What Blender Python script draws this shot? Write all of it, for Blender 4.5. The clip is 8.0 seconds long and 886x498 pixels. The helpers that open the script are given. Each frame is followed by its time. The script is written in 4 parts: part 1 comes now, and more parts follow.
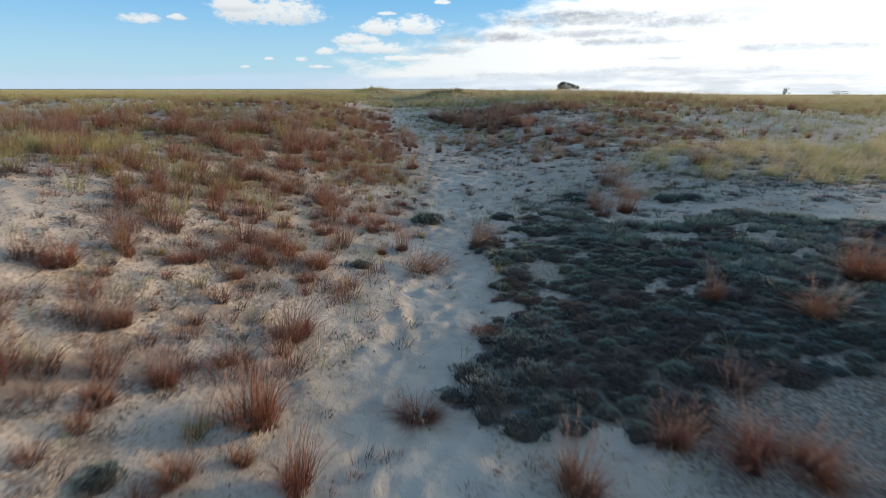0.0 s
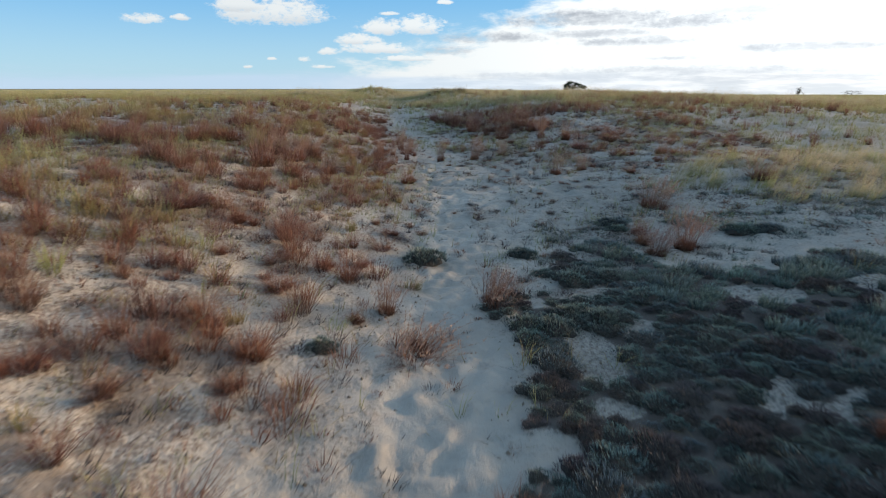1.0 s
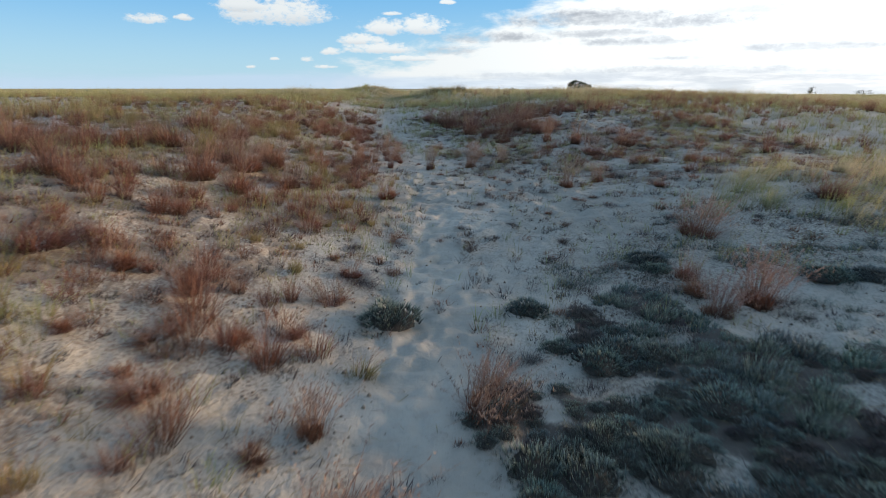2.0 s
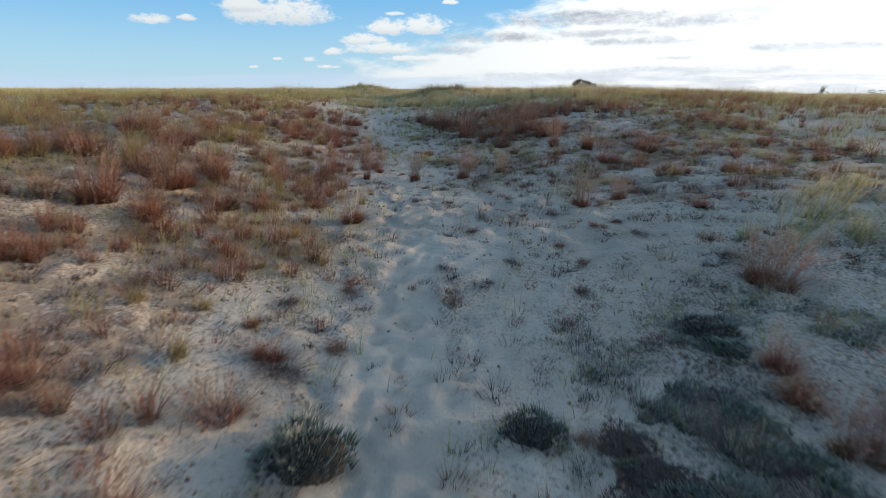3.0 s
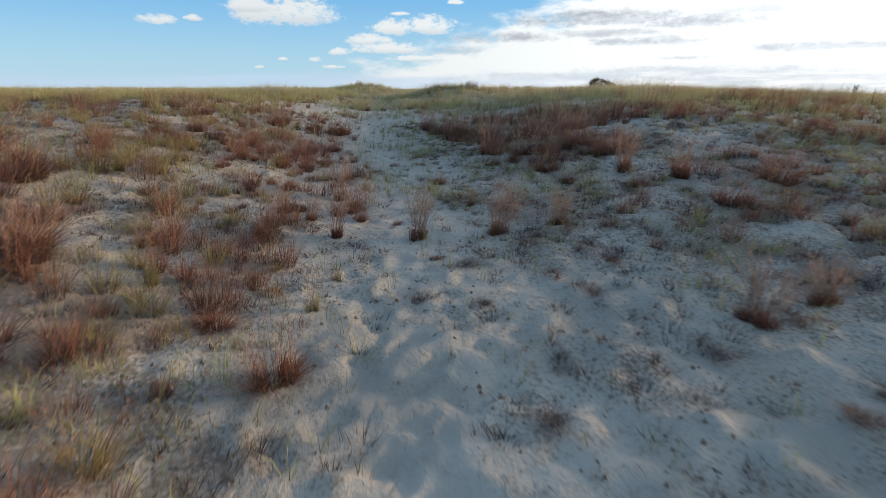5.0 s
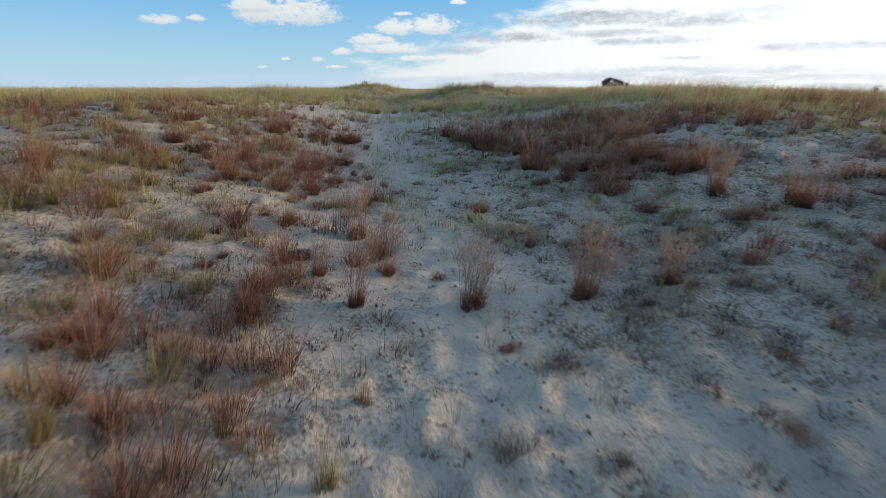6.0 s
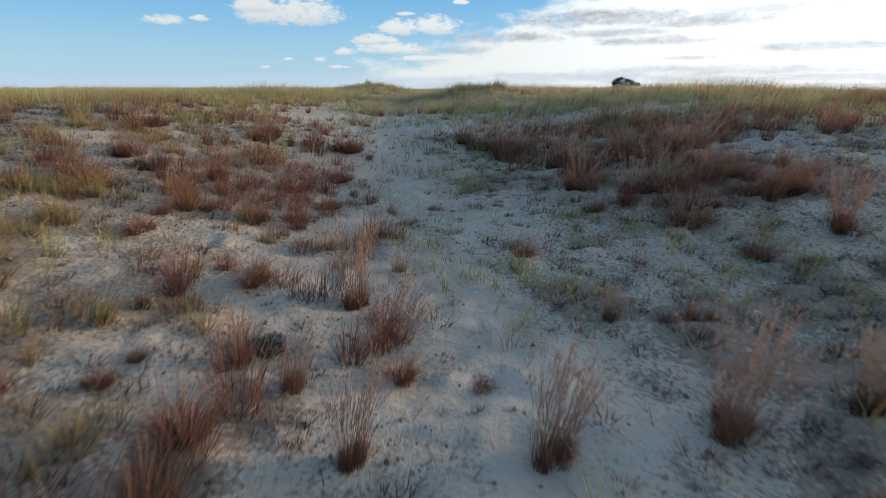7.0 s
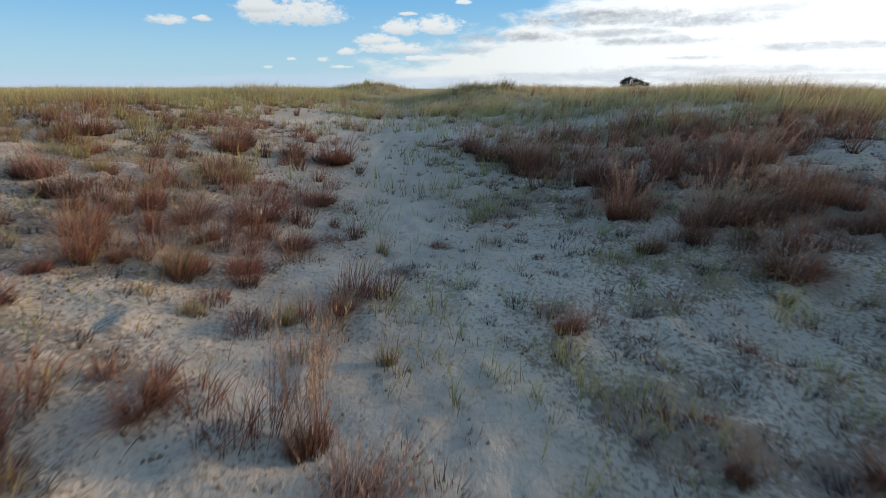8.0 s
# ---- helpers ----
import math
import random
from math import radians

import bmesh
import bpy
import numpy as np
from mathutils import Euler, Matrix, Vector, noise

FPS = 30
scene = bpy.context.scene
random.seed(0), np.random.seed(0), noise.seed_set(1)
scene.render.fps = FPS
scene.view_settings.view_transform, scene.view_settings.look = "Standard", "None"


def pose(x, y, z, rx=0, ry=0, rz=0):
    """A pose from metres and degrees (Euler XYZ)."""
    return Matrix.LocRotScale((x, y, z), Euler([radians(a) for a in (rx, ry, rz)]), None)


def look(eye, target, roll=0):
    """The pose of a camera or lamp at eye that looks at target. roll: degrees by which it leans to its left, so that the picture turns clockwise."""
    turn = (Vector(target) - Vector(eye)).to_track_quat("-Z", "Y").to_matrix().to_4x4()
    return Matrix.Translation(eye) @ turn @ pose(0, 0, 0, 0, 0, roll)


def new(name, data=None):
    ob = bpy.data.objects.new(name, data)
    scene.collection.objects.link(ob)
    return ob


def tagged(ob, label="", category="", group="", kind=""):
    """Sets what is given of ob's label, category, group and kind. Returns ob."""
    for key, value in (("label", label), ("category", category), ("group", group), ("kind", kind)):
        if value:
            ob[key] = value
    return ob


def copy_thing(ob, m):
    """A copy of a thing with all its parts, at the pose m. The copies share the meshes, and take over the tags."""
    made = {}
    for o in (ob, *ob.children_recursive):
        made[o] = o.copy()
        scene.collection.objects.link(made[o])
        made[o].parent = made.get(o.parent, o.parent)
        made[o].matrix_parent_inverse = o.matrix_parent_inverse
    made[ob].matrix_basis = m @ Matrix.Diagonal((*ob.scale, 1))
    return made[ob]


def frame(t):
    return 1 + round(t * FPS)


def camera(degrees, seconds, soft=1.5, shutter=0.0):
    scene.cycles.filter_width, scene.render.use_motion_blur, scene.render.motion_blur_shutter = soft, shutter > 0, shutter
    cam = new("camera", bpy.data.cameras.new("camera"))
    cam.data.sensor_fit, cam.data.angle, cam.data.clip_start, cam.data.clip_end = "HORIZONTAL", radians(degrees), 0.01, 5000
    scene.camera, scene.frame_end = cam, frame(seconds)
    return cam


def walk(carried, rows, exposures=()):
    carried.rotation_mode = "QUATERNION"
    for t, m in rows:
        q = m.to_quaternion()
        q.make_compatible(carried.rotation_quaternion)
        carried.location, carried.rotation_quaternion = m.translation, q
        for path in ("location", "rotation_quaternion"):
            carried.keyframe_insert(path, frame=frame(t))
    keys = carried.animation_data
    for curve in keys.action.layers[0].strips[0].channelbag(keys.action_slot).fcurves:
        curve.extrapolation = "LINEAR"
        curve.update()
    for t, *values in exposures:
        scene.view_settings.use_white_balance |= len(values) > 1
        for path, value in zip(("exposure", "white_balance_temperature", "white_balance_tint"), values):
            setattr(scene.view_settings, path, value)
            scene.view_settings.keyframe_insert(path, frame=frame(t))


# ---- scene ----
# A low flight along a trodden sandy hollow in coastal dunes.
cam = camera(80.0, 8.0, soft=0.6, shutter=0.4)
PITCH = -16.9
# seconds, x, y, z, yaw
ROWS = [
    (0, 0.000, 0.000, 2.030, 0.08),
    (0.5, -0.077, 1.043, 2.024, 0.21),
    (1, 0.000, 2.043, 2.005, 0.35),
    (1.5, 0.106, 3.001, 1.966, 0.48),
    (3, 0.478, 5.765, 1.851, 0.88),
    (3.5, 0.523, 6.729, 1.826, 1.01),
    (4, 0.507, 7.692, 1.826, 1.14),
    (4.5, 0.429, 8.637, 1.808, 1.27),
    (6, -0.245, 11.237, 1.820, 1.67),
    (6.5, -0.416, 12.067, 1.818, 1.80),
    (7, -0.521, 12.840, 1.813, 1.94),
    (7.5, -0.571, 13.576, 1.803, 2.07),
    (8, -0.605, 14.250, 1.811, 2.20),
]

walk(cam, [(t, pose(x, y, z, 90 + PITCH, 0, yaw)) for t, x, y, z, yaw in ROWS], exposures=[(0.0, 0.30), (3.5, 0.29), (8.0, 0.18)])

# ---- world: low sun ahead to the right behind thin bright cloud, blue sky to the left ----
SUN_AZ, SUN_EL = 74.0, 6.8
world = bpy.data.worlds.new("sky")
scene.world = world
world.use_nodes = True
WT = world.node_tree
WT.nodes.clear()


class Nodes:
    """Short hand for wiring a node tree."""

    def __init__(self, tree):
        self.tree = tree

    def make(self, kind, **settings):
        node = self.tree.nodes.new(kind)
        for key, value in settings.items():
            setattr(node, key, value)
        return node

    def put(self, socket, value):
        if isinstance(value, bpy.types.NodeSocket):
            self.tree.links.new(value, socket)
        elif value is not None:
            socket.default_value = value

    def math(self, op, a, b=None, c=None, clamp=False):
        node = self.make("ShaderNodeMath", operation=op, use_clamp=clamp)
        for socket, value in zip(node.inputs, (a, b, c)):
            self.put(socket, value)
        return node.outputs[0]

    def step(self, v, lo, hi, a=0.0, b=1.0):
        node = self.make("ShaderNodeMapRange", interpolation_type="SMOOTHSTEP")
        for key, value in zip(("Value", "From Min", "From Max", "To Min", "To Max"), (v, lo, hi, a, b)):
            self.put(node.inputs[key], value)
        return node.outputs[0]

    def mix(self, f, a, b, kind="MIX"):
        node = self.make("ShaderNodeMix", data_type="RGBA", blend_type=kind)
        self.put(node.inputs[0], f)
        for socket, value in ((node.inputs[6], a), (node.inputs[7], b)):
            self.put(socket, (*value, 1.0) if isinstance(value, tuple) and len(value) == 3 else value)
        return node.outputs[2]

    def noise(self, vector, scale, detail=4.0, rough_=0.55, out=0, warp=0.0):
        node = self.make("ShaderNodeTexNoise")
        self.put(node.inputs["Vector"], vector)
        for key, value in (("Scale", scale), ("Detail", detail), ("Roughness", rough_), ("Distortion", warp)):
            self.put(node.inputs[key], value)
        return node.outputs[out]

    def vec(self, x, y, z=0.0):
        node = self.make("ShaderNodeCombineXYZ")
        for socket, value in zip(node.inputs, (x, y, z)):
            self.put(socket, value)
        return node.outputs[0]


# azimuth, height, half width and half height in degrees of the heaped clouds, and of the grey streaks with their depth
CUMULUS = [(-16.9, 6.79, 5.1, 1.66), (-19.9, 7.36, 2.6, 0.96), (-28.0, 5.80, 1.7, 0.60), (-24.9, 6.13, 0.8, 0.33), (-6.0, 5.68, 2.7, 1.03), (-2.9, 5.81, 2.8, 1.14), (-8.9, 4.61, 2.4, 0.68), (-11.7, 3.47, 1.2, 0.48), (-6.7, 3.78, 4.0, 0.74), (-14.2, 2.75, 0.7, 0.32), (-12.6, 2.07, 1.2, 0.27), (-19.6, 2.01, 0.5, 0.21), (-4.1, 2.88, 3.5, 0.38), (-17.3, 2.77, 0.5, 0.21), (-5.7, 7.08, 1.0, 0.25), (-0.1, 8.11, 0.8, 0.25)]
STRATUS = [(13.4, 6.47, 8.8, 0.83, 1.00), (23.0, 5.87, 5.4, 0.70, 0.85), (3.6, 4.84, 7.0, 0.55, 0.90), (14.6, 5.08, 5.2, 0.45, 0.70), (18.3, 4.28, 5.8, 0.52, 0.85), (32.8, 3.41, 7.0, 0.46, 0.70), (22.2, 2.74, 2.8, 0.22, 0.60), (24.0, 1.61, 12.0, 0.60, 0.60), (11.1, 1.10, 13.2, 0.48, 0.50), (28.7, 0.83, 11.6, 0.51, 0.50), (-0.3, 3.69, 3.3, 0.48, 0.60), (27.8, 6.66, 6.5, 0.46, 0.40)]


def build_sky():
    n = Nodes(WT)
    sky = n.make("ShaderNodeTexSky", sky_type="NISHITA", sun_disc=False, sun_elevation=radians(SUN_EL), sun_rotation=radians(SUN_AZ),
                 air_density=1.0, dust_density=0.4, ozone_density=2.0, altitude=10.0)
    split = n.make("ShaderNodeSeparateXYZ")
    n.put(split.inputs[0], n.make("ShaderNodeTexCoord").outputs["Generated"])
    dx, dy, dz = split.outputs
    az = n.math("MULTIPLY", n.math("ARCTAN2", dx, dy), 180 / math.pi)      # degrees to the right of +y
    el = n.math("MULTIPLY", n.math("ARCSINE", dz), 180 / math.pi)
    # clear sky: the physical sky, a little cyan as this air is
    clear = n.mix(1.0, sky.outputs[0], (0.10, 0.12, 0.15), "MULTIPLY")
    blue = n.mix(n.step(el, 0.0, 11.0), (0.42, 0.66, 0.83), (0.145, 0.44, 0.79))
    blue = n.mix(n.step(el, 9.0, 60.0), blue, (0.105, 0.275, 0.56))
    clear = n.mix(0.75, clear, blue)
    # billows, bands and streaks of cloud in azimuth and height
    billow = n.noise(n.vec(n.math("MULTIPLY", az, 0.30), n.math("MULTIPLY", el, 0.52)), 1.25, 7.0, 0.60, warp=0.35)
    tufty = n.noise(n.vec(n.math("MULTIPLY", az, 0.75), n.math("MULTIPLY", el, 1.3), 5.0), 1.9, 5.0, 0.6, warp=0.3)
    broad = n.noise(n.vec(n.math("MULTIPLY", az, 0.10), n.math("MULTIPLY", el, 0.27)), 2.3, 7.0, 0.58, warp=0.2)
    streak = n.noise(n.vec(n.math("MULTIPLY", az, 0.10), n.math("MULTIPLY", el, 0.75), 3.7), 1.6, 6.0, 0.60)
    wisp = n.noise(n.vec(n.math("MULTIPLY", az, 0.06), n.math("MULTIPLY", el, 0.55), 9.1), 1.0, 6.0, 0.6)

    def spot(a, e, wa, we, ragged, flat):
        """How far a direction lies from a cloud's middle, in its own half widths, with a ragged rim."""
        ra = n.math("DIVIDE", n.math("SUBTRACT", az, a), wa)
        re = n.math("DIVIDE", n.math("SUBTRACT", el, e), we)
        below = re
        re = n.math("MULTIPLY", re, n.step(re, -0.2, 0.2, flat, 1.0))
        r = n.math("ADD", n.math("MULTIPLY", ra, ra), n.math("MULTIPLY", re, re))
        return n.math("ADD", r, n.math("ADD", n.math("MULTIPLY", n.math("SUBTRACT", billow, 0.5), ragged), n.math("MULTIPLY", n.math("SUBTRACT", tufty, 0.5), 0.9 * ragged))), below

    # single heaped clouds, flat below: azimuth, height, half width, half height
    mask, base = None, None
    for a, e, wa, we in CUMULUS:
        r, below = spot(a, e, wa, we, 2.6, 1.8)
        one = n.step(r, 0.15, 1.3, 0.96, 0.0)
        under = n.math("MULTIPLY", one, n.step(below, 0.25, -0.55))
        mask = one if mask is None else n.math("MAXIMUM", mask, one)
        base = under if base is None else n.math("MAXIMUM", base, under)
    # the broad bank that fills the right of the view and runs on behind it
    edge = n.math("ADD", n.math("SUBTRACT", az, n.math("MULTIPLY", n.math("SUBTRACT", el, 4.0), 3.0)), n.math("MULTIPLY", n.math("SUBTRACT", broad, 0.5), 30.0))
    bank = n.math("MULTIPLY", n.step(edge, -6.0, 4.0), n.step(az, 75.0, 120.0, 1.0, 0.35))
    mask = n.math("MAXIMUM", mask, n.math("MULTIPLY", bank, n.step(n.math("ADD", el, n.math("MULTIPLY", wisp, 3.0)), 1.2, 3.2, 0.65, 1.0)))
    # high cloud overhead, out of view
    over = n.noise(n.vec(n.math("DIVIDE", dx, n.math("ADD", n.math("ABSOLUTE", dz), 0.15)), n.math("DIVIDE", dy, n.math("ADD", n.math("ABSOLUTE", dz), 0.15)), 2.0), 1.3, 5.0)
    mask = n.math("MAXIMUM", mask, n.math("MULTIPLY", n.step(over, 0.38, 0.58), n.step(el, 12.0, 24.0, 0.0, 0.42)))
    # brightness of the cloud: strong towards the sun, soft grey undersides in streaks
    near = n.math("ADD", n.math("POWER", n.math("DIVIDE", n.math("SUBTRACT", az, 36.0), 30.0), 2.0), n.math("POWER", n.math("DIVIDE", n.math("SUBTRACT", el, 6.5), 16.0), 2.0))
    glow = n.math("POWER", 2.718, n.math("MULTIPLY", near, -1.0))
    grey = n.math("MULTIPLY", base, 0.35)
    for a, e, wa, we, deep in STRATUS:
        r, below = spot(a, e, wa, we, 2.4, 1.2)
        grey = n.math("MAXIMUM", grey, n.math("MULTIPLY", n.step(r, -0.4, 1.5, 1.0, 0.0), deep))
    grey = n.math("MULTIPLY", grey, n.step(streak, 0.30, 0.62, 0.55, 1.0))
    light = n.math("ADD", 0.71, n.math("MULTIPLY", glow, 0.33))
    light = n.math("ADD", light, n.step(el, 14.0, 34.0, 0.0, 0.3))
    light = n.math("MULTIPLY", light, n.math("SUBTRACT", 1.0, n.math("MULTIPLY", grey, 0.52)))
    white = n.mix(1.0, n.mix(grey, (0.945, 0.99, 1.0), (0.85, 0.93, 1.04)), n.vec(light, light, light), "MULTIPLY")
    # the low lavender-grey layer over the horizon
    low = n.math("MULTIPLY", n.step(n.math("ADD", el, n.math("MULTIPLY", n.math("SUBTRACT", wisp, 0.5), 3.4)), 2.0, 0.7), 1.0)
    haze = n.mix(n.step(az, -20.0, 30.0), (0.46, 0.58, 0.72), n.mix(n.step(streak, 0.34, 0.60), (0.88, 0.89, 0.90), (0.60, 0.64, 0.69)))
    col = n.mix(mask, clear, white)
    col = n.mix(n.math("MULTIPLY", low, 0.8), col, haze)
    # the bright veil of thin cloud round the low sun
    halo = n.math("ADD", n.math("POWER", n.math("DIVIDE", n.math("SUBTRACT", az, SUN_AZ), 19.0), 2.0), n.math("POWER", n.math("DIVIDE", n.math("SUBTRACT", el, SUN_EL + 3.0), 11.0), 2.0))
    halo = n.math("MULTIPLY", n.math("POWER", 2.718, n.math("MULTIPLY", halo, -1.0)), 2.6)
    col = n.mix(1.0, col, n.mix(1.0, (1.0, 0.90, 0.78), n.vec(halo, halo, halo), "MULTIPLY"), "ADD")
    back = n.make("ShaderNodeBackground")
    n.put(back.inputs[0], col)
    n.put(back.inputs[1], 1.0)
    n.put(n.make("ShaderNodeOutputWorld").inputs[0], back.outputs[0])


build_sky()
sun = new("sun", bpy.data.lights.new("sun", "SUN"))
sun.data.energy, sun.data.angle, sun.data.color = 5.3, radians(6.0), (1.0, 0.66, 0.40)
sun.matrix_world = look((0, 0, 0), (-math.sin(radians(SUN_AZ)) * math.cos(radians(SUN_EL)), -math.cos(radians(SUN_AZ)) * math.cos(radians(SUN_EL)), -math.sin(radians(SUN_EL))))


# ---- terrain: a shallow trodden hollow between two low dune slopes ----
def ease(a, b, v):
    u = np.clip((v - a) / (b - a), 0.0, 1.0)
    return u * u * (3 - 2 * u)


def curve(v, xs, ys, soft):
    """A line through a few stations, rounded at the corners."""
    return sum(np.interp(v + soft * k, xs, ys) for k in (-1, -0.5, 0, 0.5, 1)) / 5


def path_x(y):
    return curve(y, (-6, 2.6, 4.5, 7, 10, 15, 19, 25, 32, 46, 80), (-0.6, -0.35, 0.0, 0.12, 0.12, -0.15, -0.85, -1.6, -2.4, -3.6, -5), 1.2)


def floor_z(y):
    return curve(y, (-6, 5, 9.5, 12.3, 15, 17, 20, 24, 27, 33, 46, 80), (-0.02, 0.0, 0.03, 0.25, 0.38, 0.5, 0.64, 0.9, 1.07, 1.3, 1.5, 1.35), 1.0)


def lattice(ix, iy, seed):
    h = (ix.astype(np.int64) * 374761393 + iy.astype(np.int64) * 668265263 + seed * 1442695041) & 0x7FFFFFFF
    h = ((h ^ (h >> 13)) * 1274126177) & 0x7FFFFFFF
    return ((h ^ (h >> 16)) & 0xFFFF) / 65535.0


def rough(x, y, size, seed):
    """Smooth value noise from -1 to 1, with patches of that size."""
    u, v = np.asarray(x, float) / size, np.asarray(y, float) / size
    iu, iv = np.floor(u), np.floor(v)
    fu, fv = u - iu, v - iv
    fu, fv = fu * fu * (3 - 2 * fu), fv * fv * (3 - 2 * fv)
    a, b = lattice(iu, iv, seed), lattice(iu + 1, iv, seed)
    c, d = lattice(iu, iv + 1, seed), lattice(iu + 1, iv + 1, seed)
    return 2 * ((a * (1 - fu) + b * fu) * (1 - fv) + (c * (1 - fu) + d * fu) * fv) - 1


def hump(x, y, cx, cy, sx, sy):
    return np.exp(-((x - cx) / sx) ** 2 - ((y - cy) / sy) ** 2)


def land(x, y):
    """The height of the dunes without their small relief."""
    x, y = np.asarray(x, float), np.asarray(y, float)
    base, d = floor_z(y), x - path_x(y)
    left = curve(y, (0, 6, 13, 17, 20, 40), (1.4, 1.25, 1.1, 1.38, 1.58, 1.6), 1.0) - base
    right = curve(y, (0, 8, 14, 17, 20, 24, 38, 60), (0.5, 0.55, 0.6, 0.85, 1.25, 1.45, 1.64, 1.55), 1.0) - 0.45 * ease(9, 24, x) - base
    z = base + left * ease(0.1, 5.6, -d) + right * ease(0.6, 6.5, d)
    z = z + 0.12 * hump(x, y, 2.6, 19.3, 1.8, 1.2) + 0.12 * hump(x, y, 5.2, 11.9, 1.9, 1.0)
    z = z + 0.52 * hump(x, y, -4.9, 41.5, 1.7, 2.6) + 0.46 * hump(x, y, 0.0, 33.3, 1.7, 2.0) + 0.16 * hump(x, y, 7.0, 27.0, 5.0, 4.0) + 0.10 * hump(x, y, -6.0, 34.0, 3.0, 4.0)
    # an added dune, never in view, that keeps the low sun off the right slope
    z = z + 1.5 * hump(x, y, 19.0, 4.8, 3.2, 6.4)
    far = ease(55, 220, np.hypot(x, y))
    plain = 0.6 - 40.0 * ease(0.0, 0.3, np.arctan2(x, np.maximum(y, 1.0))) * ease(90, 600, y)
    return z * (1 - far) + plain * far


RNG = np.random.default_rng(7)


# ---- materials ----
def material(name):
    m = bpy.data.materials.new(name)
    m.use_nodes = True
    m.node_tree.nodes.clear()
    return m, Nodes(m.node_tree)


def finish(n, colour, roughness=0.85, bump=None, strength=0.3, distance=0.01, glow_through=0.0):
    b = n.make("ShaderNodeBsdfPrincipled")
    n.put(b.inputs["Base Color"], colour)
    n.put(b.inputs["Roughness"], roughness)
    b.inputs["Specular IOR Level"].default_value = 0.25
    if bump is not None:
        k = n.make("ShaderNodeBump")
        n.put(k.inputs["Strength"], strength)
        n.put(k.inputs["Distance"], distance)
        n.put(k.inputs["Height"], bump)
        n.put(b.inputs["Normal"], k.outputs[0])
    out = b.outputs[0]
    if glow_through:
        t = n.make("ShaderNodeBsdfTranslucent")
        n.put(t.inputs[0], colour)
        mixer = n.make("ShaderNodeMixShader")
        n.put(mixer.inputs[0], glow_through)
        n.put(mixer.inputs[1], out)
        n.put(mixer.inputs[2], t.outputs[0])
        out = mixer.outputs[0]
    n.put(n.make("ShaderNodeOutputMaterial").inputs[0], out)


def sand_material():
    m, n = material("dune_sand")
    pos = n.make("ShaderNodeNewGeometry").outputs["Position"]
    cover = n.make("ShaderNodeAttribute", attribute_name="thatch").outputs["Fac"]
    litter = n.make("ShaderNodeAttribute", attribute_name="litter").outputs["Fac"]
    tread = n.make("ShaderNodeAttribute", attribute_name="tread").outputs["Fac"]
    wide = n.noise(pos, 0.7, 5.0, 0.6)
    mid = n.noise(pos, 5.0, 6.0, 0.65)
    fine = n.noise(pos, 38.0, 4.0, 0.7)
    lumps = n.noise(pos, 14.0, 4.0, 0.6, warp=0.4)
    grain = n.noise(pos, 420.0, 2.0, 0.6)
    col = n.mix(n.step(wide, 0.35, 0.68), (0.300, 0.288, 0.247), (0.398, 0.383, 0.330))
    col = n.mix(n.math("MULTIPLY", n.step(mid, 0.52, 0.74), 0.55), col, (0.27, 0.235, 0.20))
    col = n.mix(n.math("MULTIPLY", n.step(grain, 0.50, 0.75), 0.35), col, (0.24, 0.20, 0.17))
    # crumbs of lichen, twigs and old leaves between the plants
    crumbs = n.math("MULTIPLY", n.step(fine, 0.50, 0.62), n.step(n.math("ADD", mid, n.math("MULTIPLY", litter, 0.5)), 0.46, 0.72))
    crumbs = n.math("MULTIPLY", crumbs, n.math("SUBTRACT", 1.0, n.math("MULTIPLY", tread, 0.85)))
    col = n.mix(n.math("MULTIPLY", crumbs, 0.75), col, n.mix(mid, (0.10, 0.085, 0.07), (0.17, 0.15, 0.11)))
    old = n.mix(lumps, (0.085, 0.066, 0.052), (0.21, 0.172, 0.132))
    col = n.mix(n.math("MULTIPLY", n.step(n.math("ADD", n.math("MULTIPLY", litter, 0.75), n.math("ADD", n.math("MULTIPLY", n.math("SUBTRACT", fine, 0.5), 1.5), n.math("MULTIPLY", n.math("SUBTRACT", lumps, 0.5), 1.2))), 0.38, 0.60), 0.66), col, old)
    # dead litter under mat and scrub, with the shade on the sand painted in
    dark_ground = n.make("ShaderNodeAttribute", attribute_name="dark_ground").outputs["Fac"]
    col = n.mix(n.step(n.math("ADD", dark_ground, n.math("MULTIPLY", n.math("SUBTRACT", fine, 0.5), 0.8)), 0.35, 0.75), col, n.mix(mid, (0.050, 0.046, 0.041), (0.115, 0.104, 0.088)))
    thatch = n.mix(n.noise(pos, 2.2, 4.0), (0.24, 0.22, 0.13), (0.35, 0.325, 0.205))
    col = n.mix(n.step(n.math("ADD", cover, n.math("MULTIPLY", n.math("SUBTRACT", mid, 0.5), 0.9)), 0.45, 1.0), col, thatch)
    relief = n.math("ADD", n.math("ADD", n.math("MULTIPLY", mid, 0.8), lumps), n.math("ADD", n.math("MULTIPLY", fine, 0.4), n.math("MULTIPLY", grain, 0.05)))
    finish(n, col, 0.95, relief, n.math("SUBTRACT", 0.75, n.math("MULTIPLY", tread, 0.25)), 0.028)
    return m


